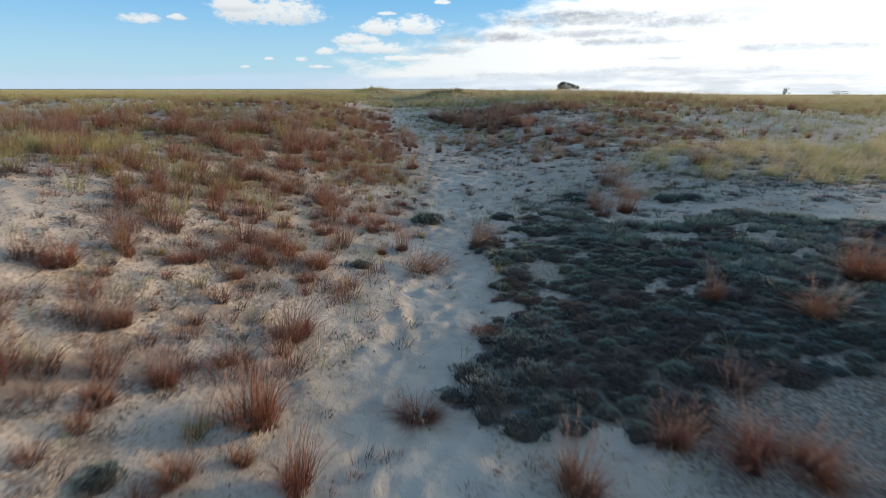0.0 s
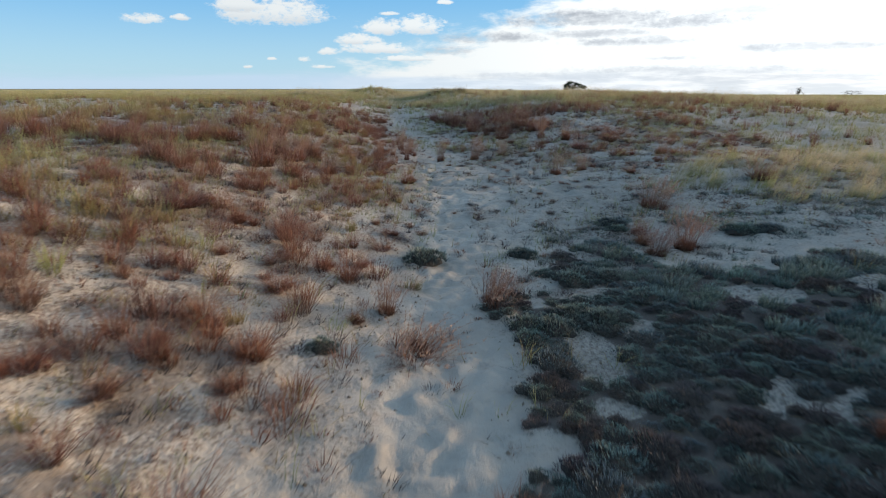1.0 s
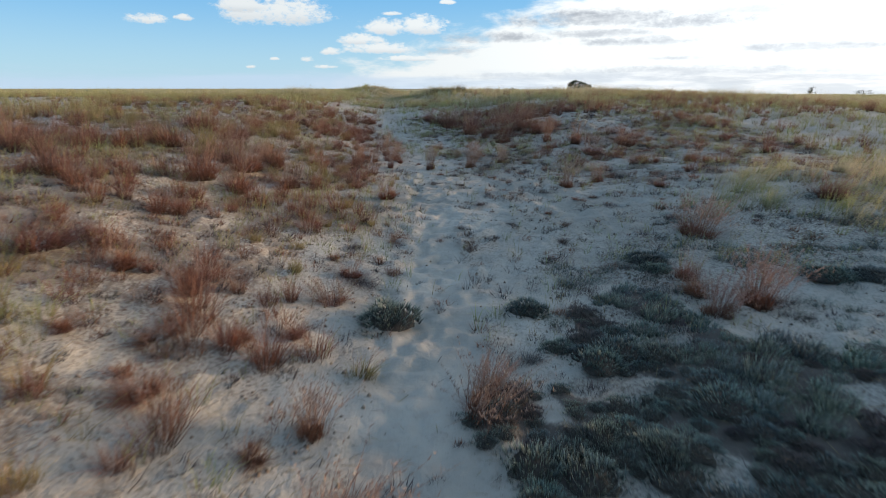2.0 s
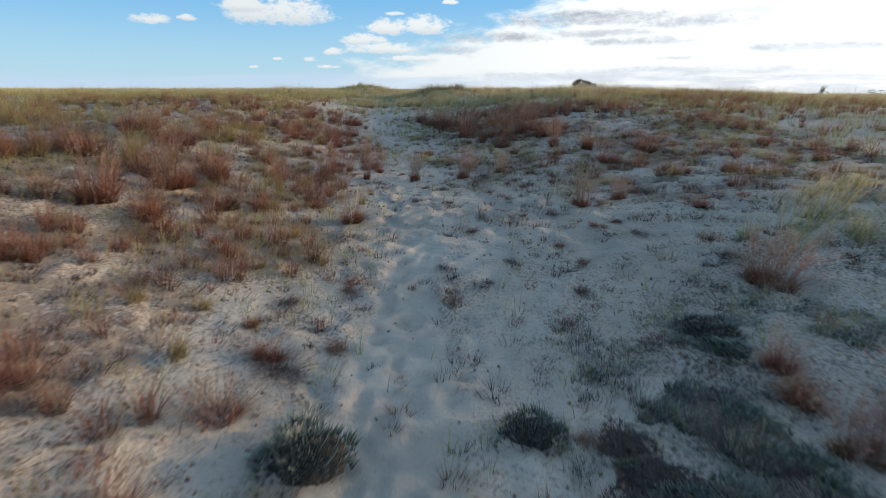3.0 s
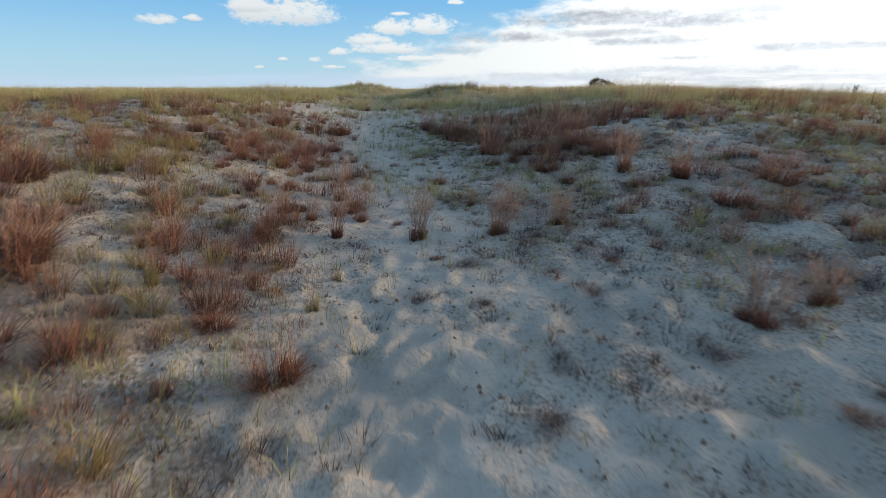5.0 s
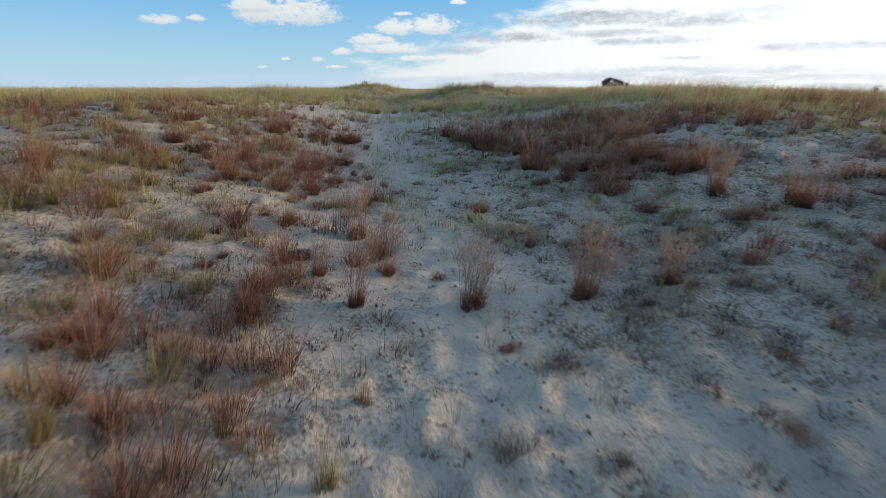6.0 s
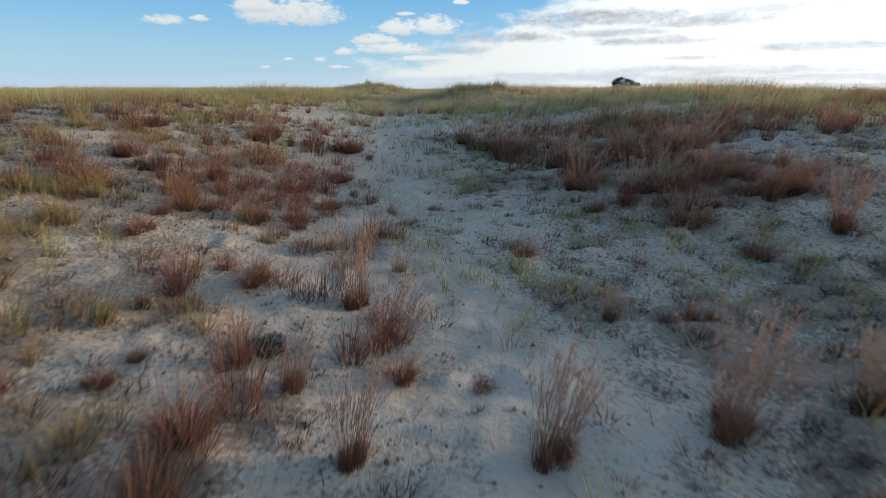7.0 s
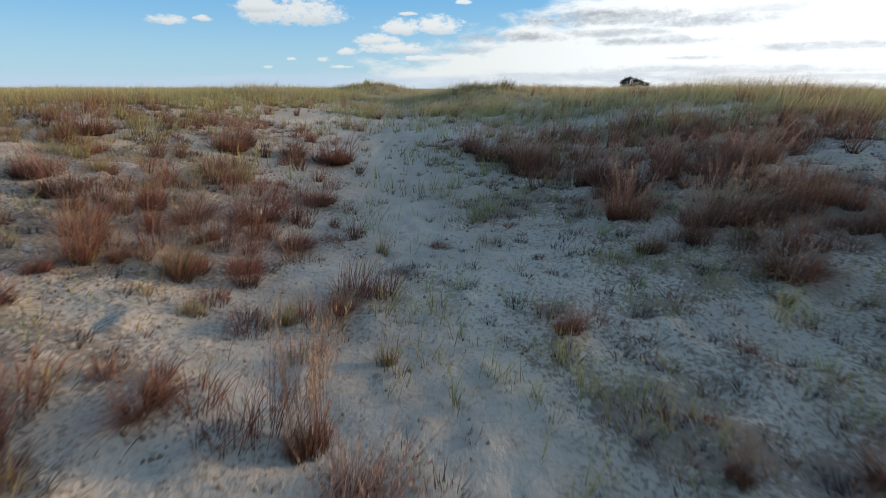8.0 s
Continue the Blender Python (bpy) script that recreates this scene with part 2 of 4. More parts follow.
def blade_material(name, root, middle, tip, spread, through_=0.3, variety=1.0):
    """Dry or green leaf: darker at the root, paler to the tip, every blade a little different."""
    m, n = material(name)
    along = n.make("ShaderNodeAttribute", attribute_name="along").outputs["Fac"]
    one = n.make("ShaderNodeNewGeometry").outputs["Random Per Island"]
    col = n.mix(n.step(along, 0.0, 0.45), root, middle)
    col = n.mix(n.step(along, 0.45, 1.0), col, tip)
    col = n.mix(n.math("MULTIPLY", one, 0.75), col, n.mix(1.0, col, spread, "MULTIPLY"))
    pos = n.make("ShaderNodeNewGeometry").outputs["Position"]
    patch = n.noise(pos, 1.1, 3.0)
    col = n.mix(n.step(patch, 0.42, 0.66, 0.0, 0.55), col, n.mix(1.0, col, (1.25, 1.18, 1.0), "MULTIPLY"))
    # every plant has its own age: fresh, bleached, mauve or withered
    r = n.math("FRACT", n.math("ADD", n.make("ShaderNodeObjectInfo").outputs["Random"], n.make("ShaderNodeAttribute", attribute_name="tone").outputs["Fac"]))
    col = n.mix(n.math("MULTIPLY", n.step(r, 0.40, 0.55), variety), col, n.mix(1.0, col, (0.84, 0.82, 0.98), "MULTIPLY"))
    col = n.mix(n.math("MULTIPLY", n.step(r, 0.66, 0.74), variety), col, n.mix(1.0, col, (1.10, 1.32, 1.15), "MULTIPLY"))
    col = n.mix(n.math("MULTIPLY", n.step(r, 0.84, 0.92), variety), col, n.mix(1.0, col, (0.62, 0.60, 0.66), "MULTIPLY"))
    finish(n, col, 0.7, glow_through=through_)
    return m


def plain(name, a, b, scale, roughness=0.9):
    m, n = material(name)
    pos = n.make("ShaderNodeNewGeometry").outputs["Position"]
    v = n.noise(pos, scale, 5.0, 0.65)
    finish(n, n.mix(n.step(v, 0.3, 0.7), a, b), roughness, v, 0.5, 0.02)
    return m


SAND = sand_material()
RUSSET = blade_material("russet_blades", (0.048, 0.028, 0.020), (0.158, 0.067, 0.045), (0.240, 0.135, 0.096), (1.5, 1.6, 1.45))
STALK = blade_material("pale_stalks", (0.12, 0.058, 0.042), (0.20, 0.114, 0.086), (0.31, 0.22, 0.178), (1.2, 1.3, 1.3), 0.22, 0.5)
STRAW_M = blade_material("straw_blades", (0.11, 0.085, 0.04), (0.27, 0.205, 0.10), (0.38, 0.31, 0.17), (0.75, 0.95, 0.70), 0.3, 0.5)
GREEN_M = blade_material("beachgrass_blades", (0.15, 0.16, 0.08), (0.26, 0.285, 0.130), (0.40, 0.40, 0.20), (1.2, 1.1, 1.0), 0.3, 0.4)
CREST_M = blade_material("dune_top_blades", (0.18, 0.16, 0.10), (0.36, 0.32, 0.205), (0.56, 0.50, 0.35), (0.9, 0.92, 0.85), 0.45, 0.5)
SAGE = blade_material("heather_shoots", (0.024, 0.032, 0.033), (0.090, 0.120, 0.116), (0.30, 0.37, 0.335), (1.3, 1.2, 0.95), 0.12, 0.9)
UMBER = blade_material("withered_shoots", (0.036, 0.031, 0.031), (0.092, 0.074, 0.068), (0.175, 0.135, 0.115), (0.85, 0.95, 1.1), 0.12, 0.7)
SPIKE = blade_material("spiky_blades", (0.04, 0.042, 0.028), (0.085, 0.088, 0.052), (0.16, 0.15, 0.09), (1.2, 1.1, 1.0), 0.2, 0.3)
TWIGS = plain("dark_twigs", (0.028, 0.026, 0.023), (0.062, 0.057, 0.048), 60.0)
CRUMB = plain("plant_litter", (0.09, 0.072, 0.058), (0.24, 0.20, 0.155), 9.0)
BARK = plain("pine_bark", (0.05, 0.04, 0.032), (0.11, 0.085, 0.065), 14.0)
NEEDLE = blade_material("pine_needles", (0.012, 0.020, 0.010), (0.020, 0.035, 0.016), (0.035, 0.055, 0.024), (1.3, 1.2, 1.0), 0.1, 0.3)


# ---- mesh helpers ----
def mesh_of(name, verts, faces, mat, along=None, smooth=False, tone=None):
    me = bpy.data.meshes.new(name)
    verts, faces = np.asarray(verts, np.float32), np.asarray(faces, np.int32)
    k = faces.shape[1]
    me.vertices.add(len(verts))
    me.vertices.foreach_set("co", verts.ravel())
    me.loops.add(faces.size)
    me.loops.foreach_set("vertex_index", faces.ravel())
    me.polygons.add(len(faces))
    me.polygons.foreach_set("loop_start", np.arange(0, faces.size, k, dtype=np.int32))
    if along is not None:
        at = me.attributes.new("along", "FLOAT", "POINT")
        at.data.foreach_set("value", np.asarray(along, np.float32).ravel())
    if tone is not None:
        at = me.attributes.new("tone", "FLOAT", "POINT")
        at.data.foreach_set("value", np.asarray(tone, np.float32).ravel())
    me.update(calc_edges=True)
    me.polygons.foreach_set("use_smooth", np.full(len(faces), smooth))
    me.materials.append(mat)
    return me


def part(name, me, parent, label=""):
    ob = new(name, me)
    ob.parent = parent
    if label:
        tagged(ob, label)
    return ob


def blades(roots, height, lean_az, lean, width, droop=0.6, rng=RNG, wind=0.0):
    """Curved tapering leaves: five corners and three triangles each. lean: the tip's sideways reach over its height."""
    n = len(roots)
    ax, ay = np.cos(lean_az), np.sin(lean_az)
    side = lean_az + np.pi / 2 + rng.uniform(-0.9, 0.9, n)
    sx, sy = np.cos(side) * width / 2, np.sin(side) * width / 2
    v = np.zeros((n, 5, 3))
    for k, (s, w) in enumerate(((0.0, 1.0), (0.0, -1.0), (0.55, 0.8), (0.55, -0.8), (1.0, 0.0))):
        reach = height * lean * (s ** (1.0 + droop))
        v[:, k, 0] = roots[:, 0] + ax * reach + sx * w + wind * height * s ** 1.6
        v[:, k, 1] = roots[:, 1] + ay * reach + sy * w
        v[:, k, 2] = roots[:, 2] + height * s * (1 - 0.25 * np.minimum(lean, 1.4) * s)
    f = np.array([[0, 1, 3], [0, 3, 2], [2, 3, 4]])[None] + 5 * np.arange(n)[:, None, None]
    along = np.tile([0.0, 0.0, 0.55, 0.55, 1.0], (n, 1))
    return v.reshape(-1, 3), f.reshape(-1, 3), along.ravel()


def slips(roots, height, lean_az, lean, width, rng=RNG, wind=0.0):
    """Plain tapering leaves for the distance: one triangle each."""
    n = len(roots)
    side = lean_az + np.pi / 2 + rng.uniform(-0.9, 0.9, n)
    v = np.zeros((n, 3, 3))
    for k, (s, w) in enumerate(((0.0, 1.0), (0.0, -1.0), (1.0, 0.0))):
        v[:, k, 0] = roots[:, 0] + np.cos(lean_az) * height * lean * s + np.cos(side) * width / 2 * w + wind * height * s
        v[:, k, 1] = roots[:, 1] + np.sin(lean_az) * height * lean * s + np.sin(side) * width / 2 * w
        v[:, k, 2] = roots[:, 2] + height * s
    return v.reshape(-1, 3), np.arange(3 * n).reshape(-1, 3), np.tile([0.0, 0.0, 1.0], (n, 1)).ravel()


def joined(*sets):
    vs, fs, al, base = [], [], [], 0
    for v, f, a in sets:
        vs.append(v), fs.append(f + base), al.append(a)
        base += len(v)
    return np.concatenate(vs), np.concatenate(fs), np.concatenate(al)


def disc(rng, n, r):
    a, d = rng.uniform(0, 2 * np.pi, n), r * np.sqrt(rng.uniform(0, 1, n))
    return np.stack([d * np.cos(a), d * np.sin(a), np.full(n, -0.015)], -1), a


# ---- plan of the plant cover ----
def trail_x(y):
    """The trodden line, which leaves the hollow's axis further up."""
    return path_x(y) + np.interp(y, (15, 20, 25, 32), (0, -0.38, -0.38, -0.2))


def heath(x, y, whole=False):
    """1 inside the dark heather mat beside the path, 0 outside."""
    w = 0.26 * rough(x, y, 0.5, 31) + 0.16 * rough(x, y, 0.21, 32)
    near_edge = np.interp(y, (2.5, 2.9, 3.3, 4.0, 4.8, 5.4, 6.7, 8.4, 9.0), (0.75, 0.3, 0.15, 0.45, 0.66, 0.55, 0.45, 0.95, 1.8))
    far_edge = np.interp(x, (0.3, 0.9, 1.15, 1.4, 1.8, 2.15, 2.4, 3.2, 4.3, 4.8, 7.0), (6.9, 6.9, 7.2, 8.6, 8.85, 8.7, 7.5, 7.2, 7.4, 6.6, 5.5))
    low_edge = np.interp(x, (0, 0.6, 1.3, 1.8, 2.8, 3.5, 5.0), (2.9, 2.65, 2.62, 3.02, 3.12, 3.3, 3.2))
    m = ease(-0.10, 0.12, x - near_edge + w) * ease(-0.1, 0.2, far_edge - y + w) * ease(-0.1, 0.2, y - low_edge + w) * ease(6.6, 5.6, x)
    if whole:
        return m
    gap = hump(x, y, 1.15, 5.75, 0.22, 0.55) + hump(x, y, 2.9, 6.5, 0.35, 0.22) + hump(x, y, 1.35, 7.0, 0.35, 0.2) + 0.9 * hump(x, y, 1.0, 7.4, 0.2, 0.3)
    bare = ease(0.55, 0.85, rough(x, y, 0.55, 33) + 0.4 * rough(x, y, 0.2, 34))
    return m * (1 - ease(0.3, 0.6, gap)) * (1 - 0.8 * bare)


def scrub(x, y):
    """1 on the dark low scrub that follows the mat up the slope, 0 outside."""
    w = 0.3 * rough(x, y, 0.6, 131) + 0.25 * rough(x, y, 0.22, 132)
    edge = np.interp(y, (7.0, 8.4, 9.2, 10.0, 10.6, 11.0, 11.3), (1.8, 1.25, 1.5, 1.8, 2.4, 3.3, 4.6))
    return ease(-0.25, 0.3, x - edge + w) * (0.85 * ease(6.9, 7.5, y + w) + 0.15 * ease(8.2, 8.8, y + w)) * ease(11.8, 11.2, y + w) * ease(8.5, 6.5, x)


def path_near(x, y):
    """1 on the trodden line, falling to 0 beside it."""
    d = np.abs(x - trail_x(y) + 0.10 * rough(x, y, 0.8, 5))
    half = np.interp(y, (0, 5, 8, 10, 13, 16, 20, 24, 30, 40), (0.55, 0.42, 0.35, 0.28, 0.22, 0.25, 0.40, 0.50, 0.30, 0.2))
    return ease(1.25, 0.75, d / half) * ease(33, 26, y) * np.interp(y, (11, 13, 17, 19), (1, 0.35, 0.35, 1))


def red_cover(x, y):
    """Tufts of russet bunchgrass per square metre."""
    d = x - trail_x(y)
    left = ease(0.5 - 0.25 * ease(14, 17, y), 1.7 - 0.9 * ease(14, 17, y), -d) * np.interp(y, (0, 4, 9, 11, 12.5, 14, 19, 23, 27, 36), (4.5, 6.0, 7.5, 5.5, 7.5, 7.5, 8.5, 8.0, 3.5, 1.0))
    left = left * np.interp(-d, (0, 3, 7, 14, 30), (0.75, 1.15, 1.2, 0.45, 0.3))
    bank = 15.0 * ease(-0.1, 0.5, x + 0.96 - 0.308 * (24.2 - y)) * ease(17.4, 18.2, y + 0.3 * rough(x, y, 0.8, 13)) * ease(24.6, 22.8, y) * ease(3.6, 2.4, x)
    ridge = 7.5 * ease(1.5, 3.5, x) * ease(19.5, 21.5, y) * ease(33, 25, y) * ease(22, 10, x)
    slope = (1.6 + 1.3 * ease(2.5, 4.5, x)) * ease(1.5, 3.0, d) * ease(12.5, 14, y) * ease(21.5, 19, y) * ease(12, 8, x)
    beyond = 1.7 * ease(23, 27, y) * ease(55, 40, y)
    near_right = 1.0 * ease(1.0, 1.8, x) * ease(3.6, 2.6, y)
    clump = ease(-0.55, 0.5, rough(x, y, 1.3, 11) + 0.6 * rough(x, y, 0.45, 12))
    return ((left + ridge + slope + beyond + near_right) * (0.15 + 1.15 * clump) + bank * (0.5 + 0.5 * clump)) * (1 - 0.85 * hump(x, y, -2.5, 16.4, 0.8, 0.7)) * (1 - path_near(x, y)) * (1 - 0.92 * heath(x, y))


def green_cover(x, y):
    """Sprigs of beachgrass per square metre."""
    d = x - trail_x(y)
    out = 5.0 + 10.0 * ease(0.1, 0.5, rough(x, y, 0.33, 27))
    out = out + 10.0 * ease(0.0, 0.9, d - 0.7 - 1.5 * np.maximum(0, y - 9.3)) * ease(9, 6, d) * ease(8.6, 9.4, y) * ease(12.6, 11.6, y + 0.15 * np.minimum(x, 8))
    out = out + 78.0 * ease(-0.8, 0.0, d) * ease(3.4, 1.6, d) * ease(14.5, 16.5, y) * ease(24, 22, y) * ease(0.0, 0.4, rough(0.8 * x + 0.6 * y, 0.8 * y - 0.6 * x, 0.27, 25) + 0.4 * rough(x, y, 0.12, 26))
    out = out + 40.0 * ease(1.0, 2.2, d) * ease(12, 14, y) * 1.3 * ease(0.0, 0.4, rough(0.8 * x + 0.6 * y, 0.8 * y - 0.6 * x, 0.3, 21))
    out = out + 40.0 * ease(20, 25, y) + 9.0 * ease(4, 8, d) * ease(7, 10, y) + 42.0 * ease(5, 9, d) * ease(12, 15, y)
    out = out + 50.0 * ease(0.7, 3.0, -d) * ease(5, 10, y) * (0.6 + 0.4 * rough(x, y, 2.1, 22))
    out = out + 44.0 * ease(0.2, 1.0, -d) * ease(8.0, 9.5, y) * ease(13.5, 12, y) + 16.0 * ease(0.3, 0.9, -d) * ease(2.5, 1.6, -d) * ease(3, 4.5, y) * ease(7, 5, y)
    clump = ease(-0.6, 0.5, rough(x, y, 0.9, 23) + 0.5 * rough(x, y, 0.3, 24))
    return out * (0.15 + 1.1 * clump) * (1 - (0.3 + 0.5 * ease(12, 9, y)) * path_near(x, y)) * (1 - 0.9 * heath(x, y))


def hill_grass(x, y):
    """Tall beachgrass per square metre on the low ridge."""
    w = 0.35 * rough(x, y, 0.8, 81)
    lo, hi = np.interp(x, (3, 4.3, 5, 6, 9), (10.5, 10.3, 9.3, 8.2, 7.5)), np.interp(x, (3, 5, 9), (11.3, 12.2, 13.5))
    return 26.0 * ease(-0.3, 0.4, y - lo + w) * ease(-0.3, 0.4, hi - y + w) * ease(2.8, 3.8, x) * (0.25 + 0.75 * ease(-0.5, 0.4, rough(x, y, 0.5, 82)))


def crest_grass(x, y):
    """Tall pale grass per square metre on the dune tops beyond the hollow."""
    d = np.abs(x - trail_x(y))
    start = 26.5 + 2.5 * rough(x, y, 2.5, 141) + 3.0 * ease(-1.0, -5.0, x - trail_x(y)) - 3.4 * ease(1.0, 5.0, x - trail_x(y))
    return 22.0 * hump(x, y, 0.0, 33.3, 2.2, 2.6) + 24.0 * ease(-0.8, 1.6, y - start) * (1 - 0.9 * ease(0.5, 0.25, d) * ease(29, 26, y)) * (0.2 + 0.8 * ease(-0.4, 0.4, rough(x, y, 1.2, 142)))


def prints(x, y):
    """Shallow shoe marks along the trodden line."""
    s = y / 0.34
    k = np.floor(s)
    off = np.where(k % 2 == 0, 0.09, -0.09) + 0.06 * (lattice(k, 0 * k, 3) - 0.5)
    u, v = (x - trail_x(y) + 0.12 * np.sin(y * 0.9) - off) / 0.048, (s - k - 0.5 + 0.3 * (lattice(k, 0 * k, 9) - 0.5)) / 0.30
    r = u * u + v * v
    return -0.02 * ease(1.3, 0.5, r) + 0.012 * ease(0.5, 0.0, np.abs(r - 1.6))


def relief(x, y):
    """Hummocks, scuffs and shoe marks of the loose sand."""
    p = path_near(x, y)
    far = ease(40, 22, np.hypot(x, y - 8))
    z = 0.016 * rough(x, y, 1.7, 41) + 0.010 * rough(x, y, 0.62, 42) * (1 - 0.5 * p)
    z = z + (0.013 * rough(x, y, 0.24, 43) + 0.011 * rough(0.8 * x + 0.6 * y, 0.8 * y - 0.6 * x, 0.12, 44)) * (1 - 0.5 * p) + 0.05 * np.clip(rough(x, y, 0.19, 45) - 0.35, 0, 1)
    z = z + 0.10 * rough(x, y, 4.5, 46) * ease(3, 9, np.abs(x)) + 0.02 * heath(x, y) - 0.02 * p + 0.016 * p * rough(x, y, 0.1, 47)
    trod = ease(1.0, 0.35, np.abs(x - trail_x(y))) * ease(15.0, 12.5, y)
    foot = rough(0.8 * x + 0.6 * y, 0.8 * y - 0.6 * x, 0.14, 48)
    trod = trod * (0.45 + 0.55 * ease(6.5, 9.5, y))
    z = z - 0.030 * trod * ease(0.2, 0.6, foot) + 0.008 * trod * ease(0.1, 0.6, -foot)
    slope = ease(0.4, 1.2, x - trail_x(y)) * ease(8.5, 10.5, y)
    z = z + slope * (0.03 * rough(x, y, 0.28, 49) + 0.025 * rough(x, y, 0.15, 50))
    z = z + (0.65 + 0.45 * ease(6.5, 9.5, y)) * p * (prints(x, y) + 0.8 * prints(x + 0.23, y + 0.13) + 0.6 * prints(x - 0.2, y + 0.21))
    return z * far


def surface(x, y):
    return land(x, y) + relief(x, y)


# ---- plan of the single plants ----
# x, y, width, height of single plants, from the near end of the hollow to the far one
RED_A = [
    (-1.38, 2.25, 0.23, 0.22), (0.7, 2.29, 0.36, 0.45), (-0.76, 2.3, 0.27, 0.45), (1.91, 2.31, 0.36, 0.35), (1.71, 2.42, 0.4, 0.43), (-1.12, 2.44, 0.16, 0.17),
    (1.33, 2.61, 0.33, 0.32), (-2.01, 2.67, 0.3, 0.25), (-1.14, 2.73, 0.44, 0.55), (-1.8, 2.97, 0.25, 0.33), (-0.18, 2.98, 0.33, 0.18), (1.96, 3.13, 0.34, 0.25),
    (-1.48, 3.32, 0.32, 0.26), (-2.31, 3.39, 0.32, 0.36), (-1.23, 3.79, 0.49, 0.43), (3.06, 3.95, 0.46, 0.35), (-3.05, 3.99, 0.36, 0.34), (2.44, 4.5, 0.21, 0.45),
    (3.85, 4.6, 0.42, 0.56), (-1.99, 4.67, 0.32, 0.2), (-2.4, 4.68, 0.37, 0.28), (-1.41, 5, 0.29, 0.2), (-1.98, 5.32, 0.23, 0.19), (-1.37, 5.37, 0.36, 0.32),
]
RED_B = [
    (-1.99, 5.78, 0.27, 0.14), (-0.78, 6.23, 0.23, 0.17), (-1.54, 6.53, 0.33, 0.22), (-2.22, 6.92, 0.23, 0.15), (-1.71, 7.13, 0.38, 0.15), (-1.29, 7.39, 0.25, 0.16),
    (-0.94, 7.51, 0.26, 0.2), (-1.87, 7.9, 0.44, 0.42), (-3.04, 7.92, 0.55, 0.35), (-2.43, 8.01, 0.34, 0.36), (2.47, 8.42, 0.29, 0.24), (2.5, 8.71, 0.26, 0.34),
    (-0.76, 8.97, 0.29, 0.22), (-1.02, 9.35, 0.18, 0.12), (5.15, 10.78, 0.67, 0.45), (-2.61, 10.93, 0.62, 0.46), (-3.11, 10.99, 0.57, 0.67), (-2.16, 11.87, 0.53, 0.37),
    (-2.91, 11.98, 0.52, 0.56), (-0.75, 12.08, 0.4, 0.43), (3.51, 12.12, 0.2, 0.21), (-2.88, 12.26, 0.46, 0.44), (-3.31, 12.3, 0.57, 0.44), (-1.3, 12.57, 0.32, 0.22),
]
RED_C = [
    (-4.36, 12.8, 0.79, 0.57), (-2.75, 13.02, 0.53, 0.44), (-2.88, 13.15, 0.71, 0.44), (-3.49, 13.18, 0.46, 0.44), (-2.25, 13.6, 0.26, 0.25), (4.85, 14.16, 0.35, 0.37),
    (-3.92, 14.39, 0.74, 0.62), (-2.89, 14.81, 0.29, 0.26), (-4.97, 15.04, 0.97, 0.57), (3.27, 15.33, 0.57, 0.46),
]
RED_D = [
    (4.25, 16.25, 0.72, 0.52), (2.63, 16.36, 0.39, 0.24), (3.24, 16.66, 0.46, 0.69), (-2.05, 17.48, 0.34, 0.24), (0.83, 18.16, 0.35, 0.28), (-2.69, 18.2, 0.45, 0.29),
]
RED_E = [
    (-4.02, 18.29, 0.36, 0.34), (1.34, 18.5, 0.46, 0.45), (-2.37, 18.52, 0.57, 0.36), (1.65, 18.71, 0.62, 0.57), (0.85, 18.86, 0.5, 0.59), (-2.06, 19.34, 0.45, 0.36),
    (2.47, 19.9, 0.77, 0.51), (2.31, 20.05, 0.55, 0.39), (-4.8, 20.14, 0.7, 0.41), (0.92, 20.2, 0.7, 0.61), (1.69, 20.28, 0.57, 0.41), (0.93, 20.5, 0.6, 0.5),
    (1.95, 20.83, 0.76, 0.45), (-3.59, 20.85, 0.71, 0.46), (0.22, 21.28, 0.82, 0.64), (-2.91, 21.38, 0.54, 0.41), (-3.61, 21.42, 0.54, 0.5), (-2.32, 21.52, 0.78, 0.5),
    (0.2, 21.83, 0.72, 0.52), (-0.27, 22.14, 0.75, 0.59), (-0.43, 22.84, 0.64, 0.59),
]
STALKY_A = [
    (-0.24, 5.74, 0.44, 0.22), (-0.52, 6.48, 0.21, 0.27), (0.45, 6.68, 0.34, 0.25), (0.5, 7.02, 0.2, 0.22), (2.45, 7.93, 0.28, 0.3), (2.86, 8.05, 0.34, 0.43),
    (-0.79, 8.27, 0.28, 0.17), (3.16, 9.98, 0.46, 0.41), (2.24, 12.75, 0.28, 0.36), (2.8, 13, 0.23, 0.31),
]
STRAW_A = [
    (-1.4, 2.61, 0.33, 0.28), (-2.67, 4.66, 0.31, 0.17), (-3.01, 4.7, 0.26, 0.17), (-1.65, 5.79, 0.31, 0.29), (-0.36, 7.14, 0.34, 0.21), (-1.28, 8.73, 0.31, 0.25),
    (-1.85, 9.29, 0.41, 0.24), (-1.43, 9.45, 0.27, 0.18), (-1.32, 10.4, 0.3, 0.2), (-0.78, 10.73, 0.21, 0.26), (-1.3, 11.32, 0.52, 0.32), (-1.23, 13.58, 0.2, 0.12),
    (-1.23, 18.25, 0.23, 0.24),
]
GREEN_A = [
    (-1.71, 2.17, 0.22, 0.15), (-0.95, 5.68, 0.23, 0.14), (1.38, 6.32, 0.28, 0.15), (1.07, 7.53, 0.26, 0.17), (-0.27, 8.01, 0.49, 0.26), (0.93, 8.25, 0.37, 0.22),
    (3.96, 8.34, 0.36, 0.19), (3.69, 8.46, 0.43, 0.2), (2.35, 8.98, 0.27, 0.18), (2.37, 9.29, 0.42, 0.19),
]
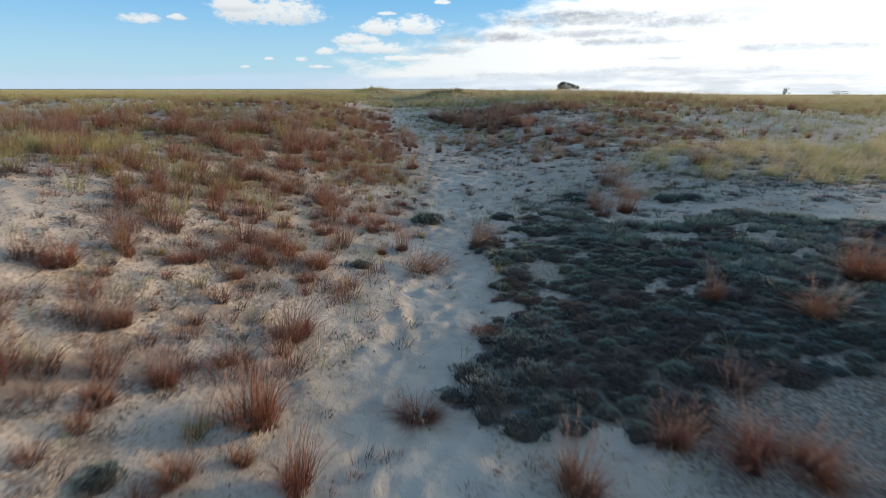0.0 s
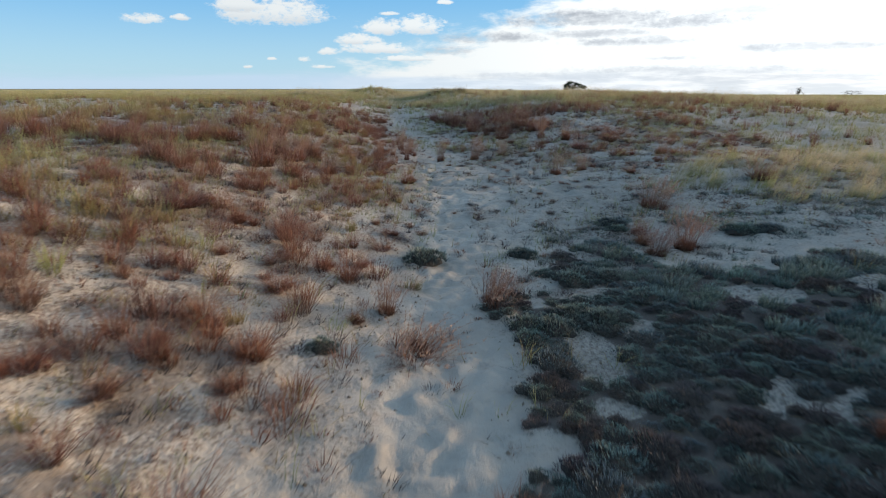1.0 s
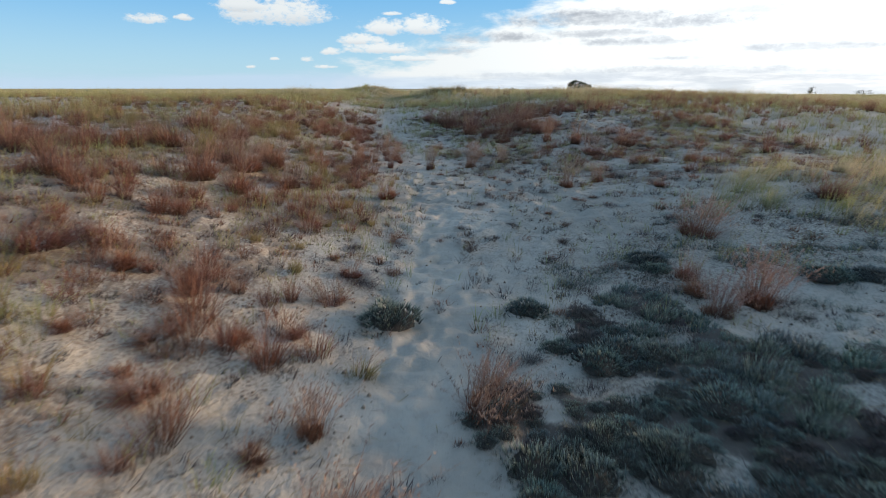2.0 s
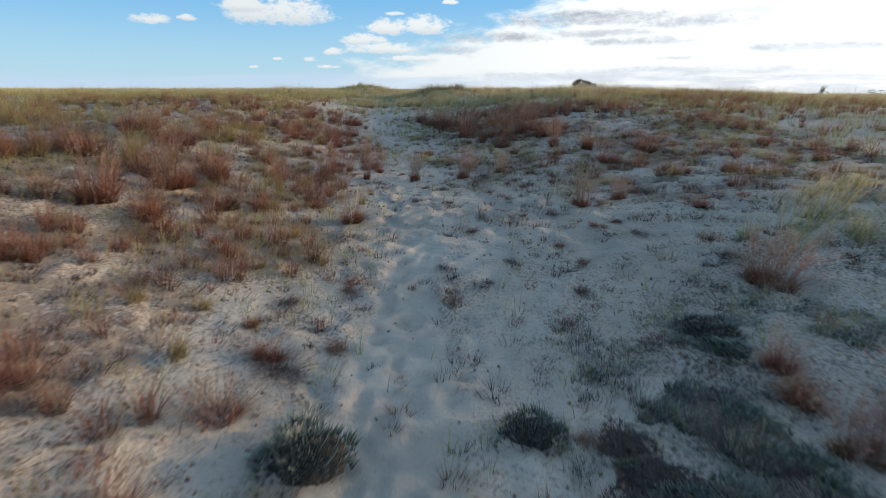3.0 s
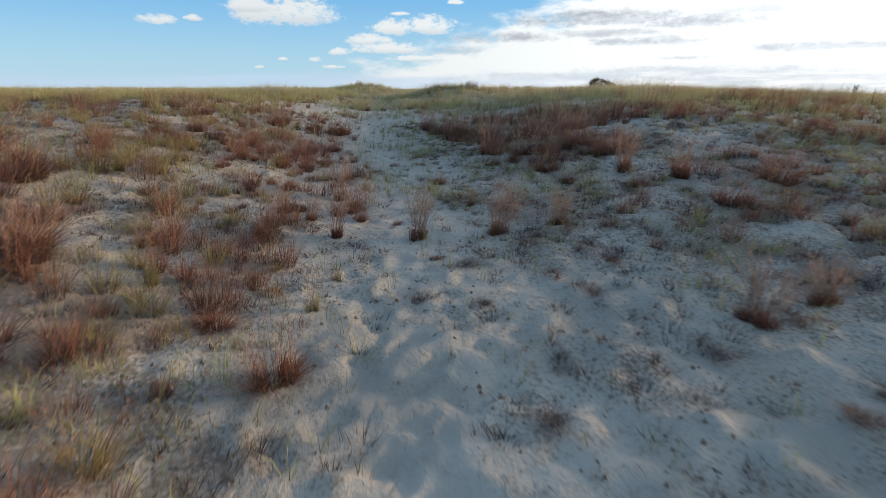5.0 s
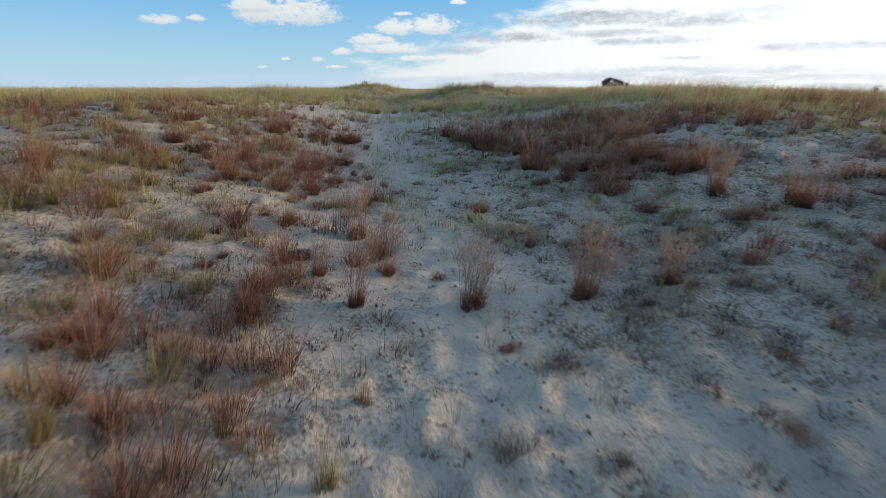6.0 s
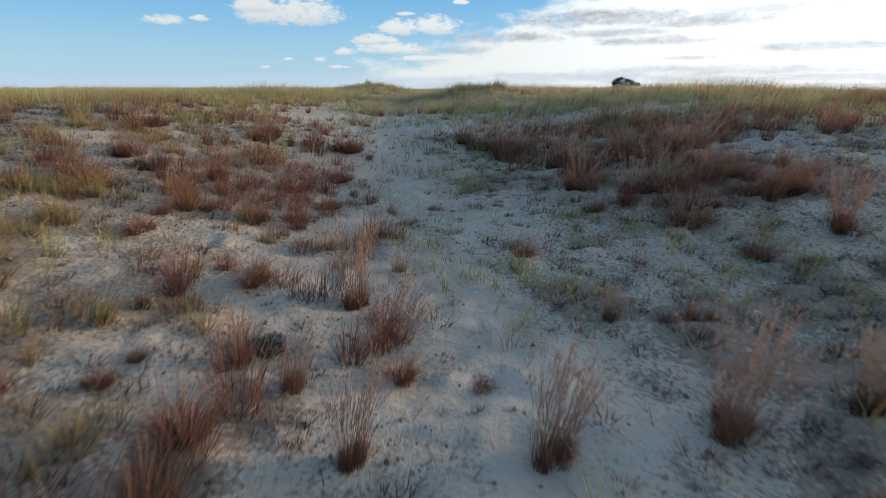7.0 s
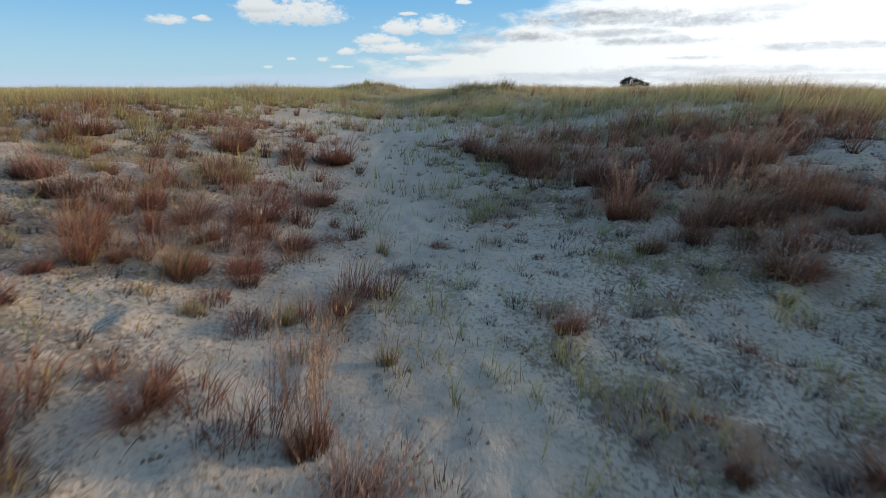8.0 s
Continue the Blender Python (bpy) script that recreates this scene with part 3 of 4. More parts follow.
LOW_A = [
    (0.38, 4.07, 0.29, 0.21), (0.76, 7.36, 0.23, 0.16), (1.94, 8.09, 0.32, 0.16), (1.25, 8.18, 0.15, 0.11), (-0.69, 8.82, 0.35, 0.12), (-0.35, 9.25, 0.25, 0.12),
    (-0.88, 9.71, 0.26, 0.14), (-1.98, 9.79, 0.33, 0.14), (0.51, 10.09, 0.24, 0.1), (1.66, 10.11, 0.21, 0.11), (-0.34, 10.33, 0.36, 0.1), (0.8, 10.34, 0.19, 0.07),
    (0.43, 10.74, 0.16, 0.12), (1.83, 10.77, 0.21, 0.11), (1.1, 10.89, 0.17, 0.08), (1.68, 11.25, 0.17, 0.1), (-0.79, 11.42, 0.47, 0.14), (2.58, 11.43, 0.29, 0.11),
    (2.18, 11.74, 0.18, 0.1), (0.73, 11.76, 0.19, 0.08), (2.48, 11.96, 0.23, 0.08), (0.89, 12.3, 0.16, 0.14), (1.82, 12.43, 0.32, 0.14),
]
LOW_B = [
    (1.63, 13.94, 0.13, 0.07), (1.07, 14.63, 0.13, 0.12), (-0.37, 15.19, 0.17, 0.06),
]
RED_F = [
    (-1.63, 14.57, 0.35, 0.33), (-2.08, 14.77, 0.19, 0.15), (-2.03, 15.01, 0.11, 0.11), (-0.81, 15.17, 0.2, 0.19), (-0.99, 15.78, 0.24, 0.2), (0.94, 15.87, 0.28, 0.21),
    (-1.88, 16.02, 0.32, 0.26), (-2.83, 16.46, 0.3, 0.18), (1.81, 16.79, 0.38, 0.21), (-2.92, 16.88, 0.25, 0.18), (0.01, 16.98, 0.26, 0.21), (-1.31, 17.11, 0.19, 0.21),
    (-2.7, 17.25, 0.17, 0.17), (1.58, 17.68, 0.55, 0.36), (-2.5, 17.89, 0.36, 0.2), (-3.63, 18.06, 0.38, 0.45), (-1.91, 18.12, 0.42, 0.22), (-3.11, 18.25, 0.36, 0.48),
]
STALKY_B = [
    (-0.95, 14.58, 0.14, 0.41), (-0.16, 14.68, 0.2, 0.47), (0.69, 14.86, 0.28, 0.47), (1.33, 14.96, 0.2, 0.35), (-1.31, 15, 0.15, 0.23), (-1.64, 15.13, 0.18, 0.27),
    (-0.91, 15.51, 0.28, 0.3), (0.43, 15.9, 0.13, 0.19), (-1.19, 15.94, 0.19, 0.46), (2.63, 17.23, 0.27, 0.51),
]
STRAW_B = [
    (-0.76, 12.94, 0.16, 0.33), (-1.92, 12.97, 0.23, 0.36), (-0.71, 13.5, 0.16, 0.19), (-2.48, 13.96, 0.21, 0.23), (-1.99, 14.27, 0.15, 0.13), (-2.4, 14.87, 0.22, 0.18),
    (-2.38, 15.23, 0.41, 0.32), (-0.98, 16.63, 0.21, 0.28), (-2.06, 16.81, 0.25, 0.26), (-1.6, 16.84, 0.29, 0.27),
]
GREEN_B = [
    (-1.53, 15.3, 0.21, 0.19),
]
LOW_C = [
    (0.41, 13.12, 0.15, 0.11), (-0.01, 13.21, 0.2, 0.15), (1.33, 13.34, 0.16, 0.14), (0.36, 13.87, 0.28, 0.1), (0.1, 14.08, 0.16, 0.11), (0.13, 16.04, 0.11, 0.1),
    (-1.03, 17.85, 0.16, 0.1), (-0.78, 18.44, 0.15, 0.12),
]

PLACED = [(x, y, w) for x, y, w, h in RED_A + RED_B + RED_C + RED_D + RED_E + RED_F + STALKY_A + STALKY_B + STRAW_A + STRAW_B + GREEN_A + GREEN_B + LOW_A + LOW_B + LOW_C]


def scatter(rng, count, lo, hi, density, most):
    """Random places in a rectangle, kept by a density per square metre."""
    x, y = rng.uniform(lo[0], hi[0], count), rng.uniform(lo[1], hi[1], count)
    keep = rng.uniform(0, most, count) < density(x, y)
    return x[keep], y[keep]


def spread_out(x, y, places, reach):
    """Drop the places that lie on a plant that already stands."""
    keep = np.ones(len(x), bool)
    for px, py, w in places:
        keep &= (x - px) ** 2 + (y - py) ** 2 > (reach * w) ** 2
    return x[keep], y[keep]


def in_bands(rng, dens, most, thin):
    """Places for three rings of cover: beside the walk, on the slopes, and out to the crests."""
    bands = (((-8, 1.0), (8, 20)), ((-32, 0), (34, 36)), ((-60, 30), (62, 72)))
    for b, (lo, hi) in enumerate(bands):
        x, y = scatter(rng, int((hi[0] - lo[0]) * (hi[1] - lo[1]) * most * thin[b]), lo, hi, dens, most)
        outside = (np.ones(len(x), bool), (np.abs(x) > 8) | (y > 20), (np.abs(x) > 33) | (y > 36))[b]
        seen_side = np.abs(x) < 5 + 0.95 * np.maximum(y, 0)
        x, y = x[outside & seen_side], y[outside & seen_side]
        if b == 0:
            x, y = spread_out(x, y, PLACED, 0.45)
        yield b, x, y


def plan_mat(rng):
    """Heather cushions packed side by side over the mat, live and withered."""
    live, dead, taken = [], [], []
    x, y = rng.uniform(0.0, 6.4, 12000), rng.uniform(2.4, 9.2, 12000)
    ok = heath(x, y) > 0.5
    for px, py in zip(x[ok], y[ok]):
        w = 0.10 + 0.22 * rng.uniform() ** 1.5
        if all((px - qx) ** 2 + (py - qy) ** 2 > (0.37 * (w + qw)) ** 2 for qx, qy, qw in taken):
            taken.append((px, py, w))
            brown = rough(np.array(px), np.array(py), 0.7, 51) + 0.55 * rng.normal() > 0.50
            (dead if brown else live).append((px, py, w, w * rng.uniform(0.45, 1.0)))
    live.sort(key=lambda q: q[0] + 0.5 * q[1])
    return live[:280], dead[:240], live[280:]


def dots(x, y):
    """Low withered tussocks per square metre."""
    d = x - trail_x(y)
    more = 1 + 1.9 * ease(0.3, 1.2, d) * ease(11.5, 13.5, y) + 0.8 * ease(0.8, 1.6, d) * ease(8.5, 9.5, y) + 2.2 * ease(0.6, 2.0, -d)
    return more * (8.0 + 11.0 * ease(-0.2, 0.6, rough(x, y, 1.1, 71) + 0.5 * rough(x, y, 0.4, 72))) * (1 - 0.7 * path_near(x, y)) * (1 - heath(x, y))


PLAN_RNG = np.random.default_rng(11)
MAT_LIVE, MAT_DEAD, MAT_REST = plan_mat(PLAN_RNG)
RED_FIELD = list(in_bands(PLAN_RNG, red_cover, 20.0, (1.45, 1.1, 0.35)))
GREEN_FIELD = list(in_bands(PLAN_RNG, green_cover, 90.0, (1.0, 0.32, 0.11)))
DOTS = spread_out(*scatter(PLAN_RNG, int(16 * 23 * 60.0), (-8, 1.0), (8, 24), dots, 60.0), PLACED, 0.5)


def clump_cover(x, y):
    """Loose clumps of beachgrass per square metre in the hollow and along its left side."""
    d = x - trail_x(y)
    up = 5.0 * ease(0.1, 0.7, d) * ease(4.2, 2.8, d) * ease(13.5, 16.5, y) * ease(24.5, 23, y) + 1.6 * ease(0.8, 2.0, d) * ease(12, 14, y) * ease(20, 18, y)
    side = 3.2 * ease(-0.5, -1.1, d) * ease(-6.0, -4.0, d) * ease(8.0, 9.2, y) * ease(15.5, 14, y) + 1.5 * ease(-0.3, -0.9, d) * ease(3, 4, y) * ease(8, 7, y)
    return (up + side) * (0.35 + 0.65 * ease(-0.4, 0.3, rough(x, y, 0.9, 151)))


CLUMPS = scatter(PLAN_RNG, 4200, (-6.0, 2.0), (6.0, 25.0), clump_cover, 4200 / (12.0 * 23.0))
BAND = scatter(PLAN_RNG, 1500, (-8.0, 4.5), (-2.0, 10.5), lambda x, y: hump(x, y, -5.0, 7.4 - 0.15 * (x + 5.0), 1.9, 0.8) * (0.4 + 0.6 * ease(-0.4, 0.3, rough(x, y, 0.6, 161))), 1.0)
CREST = scatter(PLAN_RNG, 52000, (-30, 22), (36, 50), crest_grass, 24.0)
SCRUB = scatter(PLAN_RNG, 3200, (1.0, 6.8), (8.5, 11.8), lambda x, y: scrub(x, y) * ease(-0.3, 0.4, rough(x, y, 0.35, 133)), 1.0)
HILL = scatter(PLAN_RNG, 3600, (2.5, 7.0), (17, 14.5), hill_grass, 33.0)


def skirts(x, y):
    """Old leaves and twigs that lie round the plants, from 0 to 1."""
    cell, lo, shape = 0.05, (-10.0, 0.0), (560, 400)
    grid = np.zeros(shape)
    px = np.concatenate([[p[0] for p in PLACED] * 1, RED_FIELD[0][1], DOTS[0], GREEN_FIELD[0][1], CLUMPS[0]])
    py = np.concatenate([[p[1] for p in PLACED] * 1, RED_FIELD[0][2], DOTS[1], GREEN_FIELD[0][2], CLUMPS[1]])
    wt = np.concatenate([[40.0 * p[2] for p in PLACED], np.full(len(RED_FIELD[0][1]), 8.5), np.full(len(DOTS[0]), 5.5), np.full(len(GREEN_FIELD[0][1]), 1.6), np.full(len(CLUMPS[0]), 8.0)])
    i, j = ((py - lo[1]) / cell).astype(int), ((px - lo[0]) / cell).astype(int)
    ok = (i >= 0) & (i < shape[0]) & (j >= 0) & (j < shape[1])
    np.add.at(grid, (i[ok], j[ok]), wt[ok])
    for axis in (0, 1):
        for width in (3, 2):
            grid = sum(np.roll(grid, k, axis) for k in range(-width, width + 1)) / (2 * width + 1)
    i, j = np.clip(((y - lo[1]) / cell).astype(int), 0, shape[0] - 1), np.clip(((x - lo[0]) / cell).astype(int), 0, shape[1] - 1)
    inside = (x > lo[0]) & (x < lo[0] + cell * shape[1]) & (y > lo[1]) & (y < lo[1] + cell * shape[0])
    return np.where(inside, np.clip(grid[i, j], 0, 1), 0.0)


# ---- ground: one sheet to the horizon, finest along the hollow ----
def graded(fine_lo, fine_hi, step, lo, hi, growth=1.085):
    mid = np.arange(fine_lo, fine_hi + step / 2, step)
    def tail(start, end):
        out, s, v = [], step, start
        while v < end:
            s *= growth
            v += s
            out.append(min(v, end))
        return out
    right = tail(fine_hi, hi)
    left = [-v for v in tail(-fine_lo, -lo)]
    return np.array(left[::-1] + list(mid) + right)


def build_ground():
    xs, ys = graded(-4.2, 4.2, 0.036, -3000, 3000, 1.085), graded(1.6, 19.0, 0.037, -400, 4000, 1.085)
    gx, gy = np.meshgrid(xs, ys)
    gz = surface(gx, gy)
    nx, ny = len(xs), len(ys)
    i = (np.arange(ny - 1)[:, None] * nx + np.arange(nx - 1)[None]).ravel()
    me = mesh_of("ground", np.stack([gx, gy, gz], -1).reshape(-1, 3), np.stack([i, i + 1, i + nx + 1, i + nx], -1), SAND, smooth=True)
    cover = np.clip(0.006 * green_cover(gx, gy) + 0.04 * red_cover(gx, gy) + 0.012 * hill_grass(gx, gy), 0, 0.75) * (0.5 + 0.5 * ease(14, 24, gy))
    cover = np.maximum(cover, 0.035 * crest_grass(gx, gy))
    cover = np.maximum(cover, 0.55 * ease(7, 13, np.abs(gx - trail_x(gy))))
    cover = np.maximum(cover, 1.5 * ease(34, 75, np.hypot(gx, gy)))
    # litter: leaves round plants; its noise patches also paint in shadow on the slopes
    for key, values in (("thatch", cover), ("litter", np.maximum.reduce([skirts(gx, gy), 0.40 * ease(0.1, 0.9, gx - trail_x(gy)) * ease(12.0, 14.0, gy) * ease(-0.35, 0.35, rough(gx, gy, 0.5, 91) + 0.6 * rough(gx, gy, 0.17, 92)), (0.62 - 0.15 * ease(13, 15, gy)) * ease(0.5, 1.4, trail_x(gy) - gx) * ease(7.5, 9.0, gy) * ease(0.0, 0.5, rough(gx, gy, 0.6, 93) + 0.6 * rough(gx, gy, 0.2, 94))])), ("tread", path_near(gx, gy)), ("dark_ground", np.maximum.reduce([0.85 * heath(gx, gy), 0.5 * heath(gx, gy, True), 0.60 * ease(0.9, 1.6, gx) * ease(3.9, 3.1, gy) * ease(0.6, 1.8, gy + 0.5 * rough(gx, gy, 0.8, 95)) * ease(6.5, 4.5, gx) + 0.46 * scrub(gx, gy)]))):
        at = me.attributes.new(key, "FLOAT", "POINT")
        at.data.foreach_set("value", values.astype(np.float32).ravel())
    return tagged(new("ground", me), "pale grey dune sand with scuffed shoe marks", "sand", kind="structure")


build_ground()


# ---- single plants ----
def bunchgrass(seed, name, label, blade_mat, n_basal, n_stalk, stalk_h, spread, low=0.16, high=0.62, foot=0.19, swirl=0.8, fluff_w=1.0, category="grass tuft"):
    """A bunchgrass tuft one unit wide and one unit high: a dense cushion of blades and thin feathery stalks."""
    rng = np.random.default_rng(seed)
    root = tagged(new(name), label, category)
    # a handful of uneven shoots, each with its own height and leaning, make up the cushion
    k = rng.integers(5, 9)
    mid, mid_a = disc(rng, k, foot)
    tall = rng.uniform(0.55, 1.2, k)
    own = rng.choice(k, n_basal, p=tall / tall.sum())
    p, a = disc(rng, n_basal, 0.55 * foot)
    p[:, :2] += mid[own, :2]
    az = np.arctan2(p[:, 1], p[:, 0]) + 0.4 * np.sin(mid_a[own]) + rng.normal(0, swirl, n_basal)
    h = rng.uniform(low, high, n_basal) * tall[own] * (1.15 - 0.9 * np.hypot(p[:, 0], p[:, 1]))
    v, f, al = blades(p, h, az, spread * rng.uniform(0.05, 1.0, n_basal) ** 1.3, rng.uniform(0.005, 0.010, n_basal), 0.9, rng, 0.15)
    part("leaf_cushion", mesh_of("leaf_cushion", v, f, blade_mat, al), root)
    if n_stalk:
        p, a = disc(rng, n_stalk, 0.2)
        az = a + rng.normal(0, 0.7, n_stalk)
        h = rng.uniform(0.45, 1.0, n_stalk) * stalk_h
        lean = np.abs(rng.normal(0.22, 0.2, n_stalk)) + 0.03
        stem = blades(p, h, az, lean, rng.uniform(0.004, 0.007, n_stalk), 0.5, rng, 0.16)
        k = 16                                            # tufts of seed hair along the upper stalk
        s = rng.uniform(0.5, 1.0, (n_stalk, k))
        reach = h[:, None] * lean[:, None] * s ** 1.5
        q = np.stack([p[:, 0, None] + np.cos(az)[:, None] * reach + 0.16 * h[:, None] * s ** 1.6, p[:, 1, None] + np.sin(az)[:, None] * reach, p[:, 2, None] + h[:, None] * s * (1 - 0.25 * lean[:, None] * s)], -1).reshape(-1, 3)
        fluff = slips(q, rng.uniform(0.03, 0.08, len(q)), rng.uniform(0, 6.28, len(q)), rng.uniform(0.2, 0.9, len(q)), fluff_w * rng.uniform(0.004, 0.009, len(q)), rng, 0.3)
        fluff = (fluff[0], fluff[1], 0.7 + 0.3 * fluff[2])
        part("plume", mesh_of("plume", *joined(stem, fluff)[:2], STALK, joined(stem, fluff)[2]), root, "thin pinkish stalks with pale seed fluff")
    return root


def heather(seed, name, label, shoot_mat, n=1000, flat=1.0):
    """A low cushion one unit wide: dark twiggy dome and short upright shoots."""
    rng = np.random.default_rng(seed)
    root = tagged(new(name), label, "heather")
    ring, tiers, verts, faces = 14, 5, [], []
    lump = rng.uniform(0.72, 1.15, (tiers, ring))
    for t in range(tiers):
        e = t / (tiers - 0.6) * np.pi / 2
        for r in range(ring):
            a = 2 * np.pi * r / ring
            verts.append((0.38 * np.cos(e) * np.cos(a) * lump[t, r], 0.38 * np.cos(e) * np.sin(a) * lump[t, r], 0.30 * flat * np.sin(e) * lump[t, r] - 0.05))
    for t in range(tiers - 1):
        for r in range(ring):
            q = (t * ring + r, t * ring + (r + 1) % ring, (t + 1) * ring + (r + 1) % ring, (t + 1) * ring + r)
            faces += [q[:3], (q[0], q[2], q[3])]
    top = (tiers - 1) * ring
    faces += [(top, top + r, top + r + 1) for r in range(1, ring - 1)]
    part("twig_cushion", mesh_of("twig_cushion", verts, faces, TWIGS, smooth=True), root, "dark bare twigs")
    a, c = rng.uniform(0, 2 * np.pi, n), np.sqrt(rng.uniform(0, 1, n))
    wob = 1 + 0.16 * np.sin(3 * a + seed) + 0.1 * np.sin(5 * a + 2 * seed)
    p = np.stack([0.46 * c * np.cos(a) * wob, 0.46 * c * np.sin(a) * wob, 0.30 * flat * np.sqrt(np.clip(1 - c ** 2, 0, 1)) - 0.03], -1)
    p[:, 2] += 0.055 * np.sin(13 * p[:, 0] + seed) * np.sin(12 * p[:, 1] + 2 * seed)
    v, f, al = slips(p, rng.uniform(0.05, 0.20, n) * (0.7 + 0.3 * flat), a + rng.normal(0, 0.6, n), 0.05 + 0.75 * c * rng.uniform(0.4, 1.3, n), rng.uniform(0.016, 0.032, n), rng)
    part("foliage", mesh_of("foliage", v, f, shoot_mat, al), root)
    return root


def settle(kinds, rows, group, rng, tall=1.0):
    """Stand one plant of the given kinds at every place in rows."""
    for k, (x, y, w, h) in enumerate(rows):
        ob = kinds[k % len(kinds)]
        z = float(surface(np.array(x), np.array(y)))
        size = Vector((w * 1.32, w * 1.32, h * 1.08 * tall))
        if k >= len(kinds):
            size = Vector(a / b for a, b in zip(size, ob.scale))
        m = Matrix.LocRotScale((x, y, z), Euler((rng.normal(0, 0.05), rng.normal(0, 0.05), rng.normal(0, 0.8))), size)
        if k < len(kinds):
            ob.matrix_basis = m
        else:
            ob = copy_thing(ob, m)
        tagged(ob, group=group)


def build_plants():
    rng = np.random.default_rng(3)
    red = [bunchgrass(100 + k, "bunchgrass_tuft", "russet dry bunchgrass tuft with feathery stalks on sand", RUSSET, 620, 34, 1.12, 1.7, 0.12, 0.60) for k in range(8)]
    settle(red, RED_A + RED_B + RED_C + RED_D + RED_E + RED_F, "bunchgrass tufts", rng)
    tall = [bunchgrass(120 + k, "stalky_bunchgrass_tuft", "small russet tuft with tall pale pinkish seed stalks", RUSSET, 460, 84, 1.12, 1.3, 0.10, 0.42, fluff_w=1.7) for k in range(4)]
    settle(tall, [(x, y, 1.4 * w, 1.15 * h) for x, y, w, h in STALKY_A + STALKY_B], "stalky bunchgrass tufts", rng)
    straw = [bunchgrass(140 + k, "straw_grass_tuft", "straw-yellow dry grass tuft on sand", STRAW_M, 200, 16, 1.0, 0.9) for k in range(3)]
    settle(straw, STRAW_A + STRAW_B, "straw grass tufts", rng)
    low = [bunchgrass(160 + k, "withered_tuft", "low dark brown withered tuft half buried in sand", RUSSET if k % 3 == 0 else UMBER, 420, 5, 1.2, 2.1, 0.10, 0.6, 0.40, 2.5) for k in range(5)]
    settle(low, LOW_A + LOW_B + LOW_C, "withered tufts", rng, 1.15)
    green = [heather(180 + k, "heather_cushion", "round grey-green heather cushion on bare sand", SAGE) for k in range(3)]
    settle(green, [(x, y, 0.85 * w, 0.65 * w) for x, y, w, h in GREEN_A + GREEN_B], "heather cushions", rng)
    spiky = [bunchgrass(190 + k, "spiky_grass_tuft", "dark olive tuft of stiff upright grass on the dune top", SPIKE, 160, 12, 1.1, 0.9, 0.5, 1.0) for k in range(2)]
    settle(spiky, [(-0.85, 32.5, 0.7, 0.42), (-0.5, 32.7, 0.55, 0.36), (0.6, 32.7, 0.7, 0.42), (0.95, 33.1, 0.5, 0.36), (3.3, 34.0, 0.5, 0.32)], "spiky tufts on the dune top", rng)
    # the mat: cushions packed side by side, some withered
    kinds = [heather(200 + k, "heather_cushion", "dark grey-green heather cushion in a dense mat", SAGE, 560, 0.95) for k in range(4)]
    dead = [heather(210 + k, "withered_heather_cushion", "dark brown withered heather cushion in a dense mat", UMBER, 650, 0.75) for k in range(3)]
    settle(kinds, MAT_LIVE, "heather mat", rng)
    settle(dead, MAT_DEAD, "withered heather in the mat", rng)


build_plants()


# ---- the uncounted cover ----
def field(name, label, category, mat, x, y, width, height, count, blade_w, lean, rng, droop=0.8, simple=False, wind=0.15):
    """Many tufts of one kind joined into one mesh."""
    z = surface(x, y)
    t = np.repeat(np.arange(len(x)), count)
    n = len(t)
    a, d = rng.uniform(0, 2 * np.pi, n), np.sqrt(rng.uniform(0, 1, n))
    p = np.stack([x[t] + 0.30 * width[t] * d * np.cos(a), y[t] + 0.30 * width[t] * d * np.sin(a), z[t] - 0.015], -1)
    h = height[t] * rng.uniform(0.35, 1.0, n) ** 0.8
    az, tilt, bw = a + rng.normal(0, 0.7, n), rng.uniform(0.08, lean, n), blade_w[t] * rng.uniform(0.7, 1.3, n)
    v, f, al = slips(p, h, az, 0.7 * tilt, bw, rng, wind) if simple else blades(p, h, az, tilt, bw, droop, rng, wind)
    tone = np.repeat(rng.uniform(0, 1, len(x))[t], len(v) // max(n, 1))
    return tagged(new(name, mesh_of(name, v, f, mat, al, tone=tone)), label, category, kind="stuff")


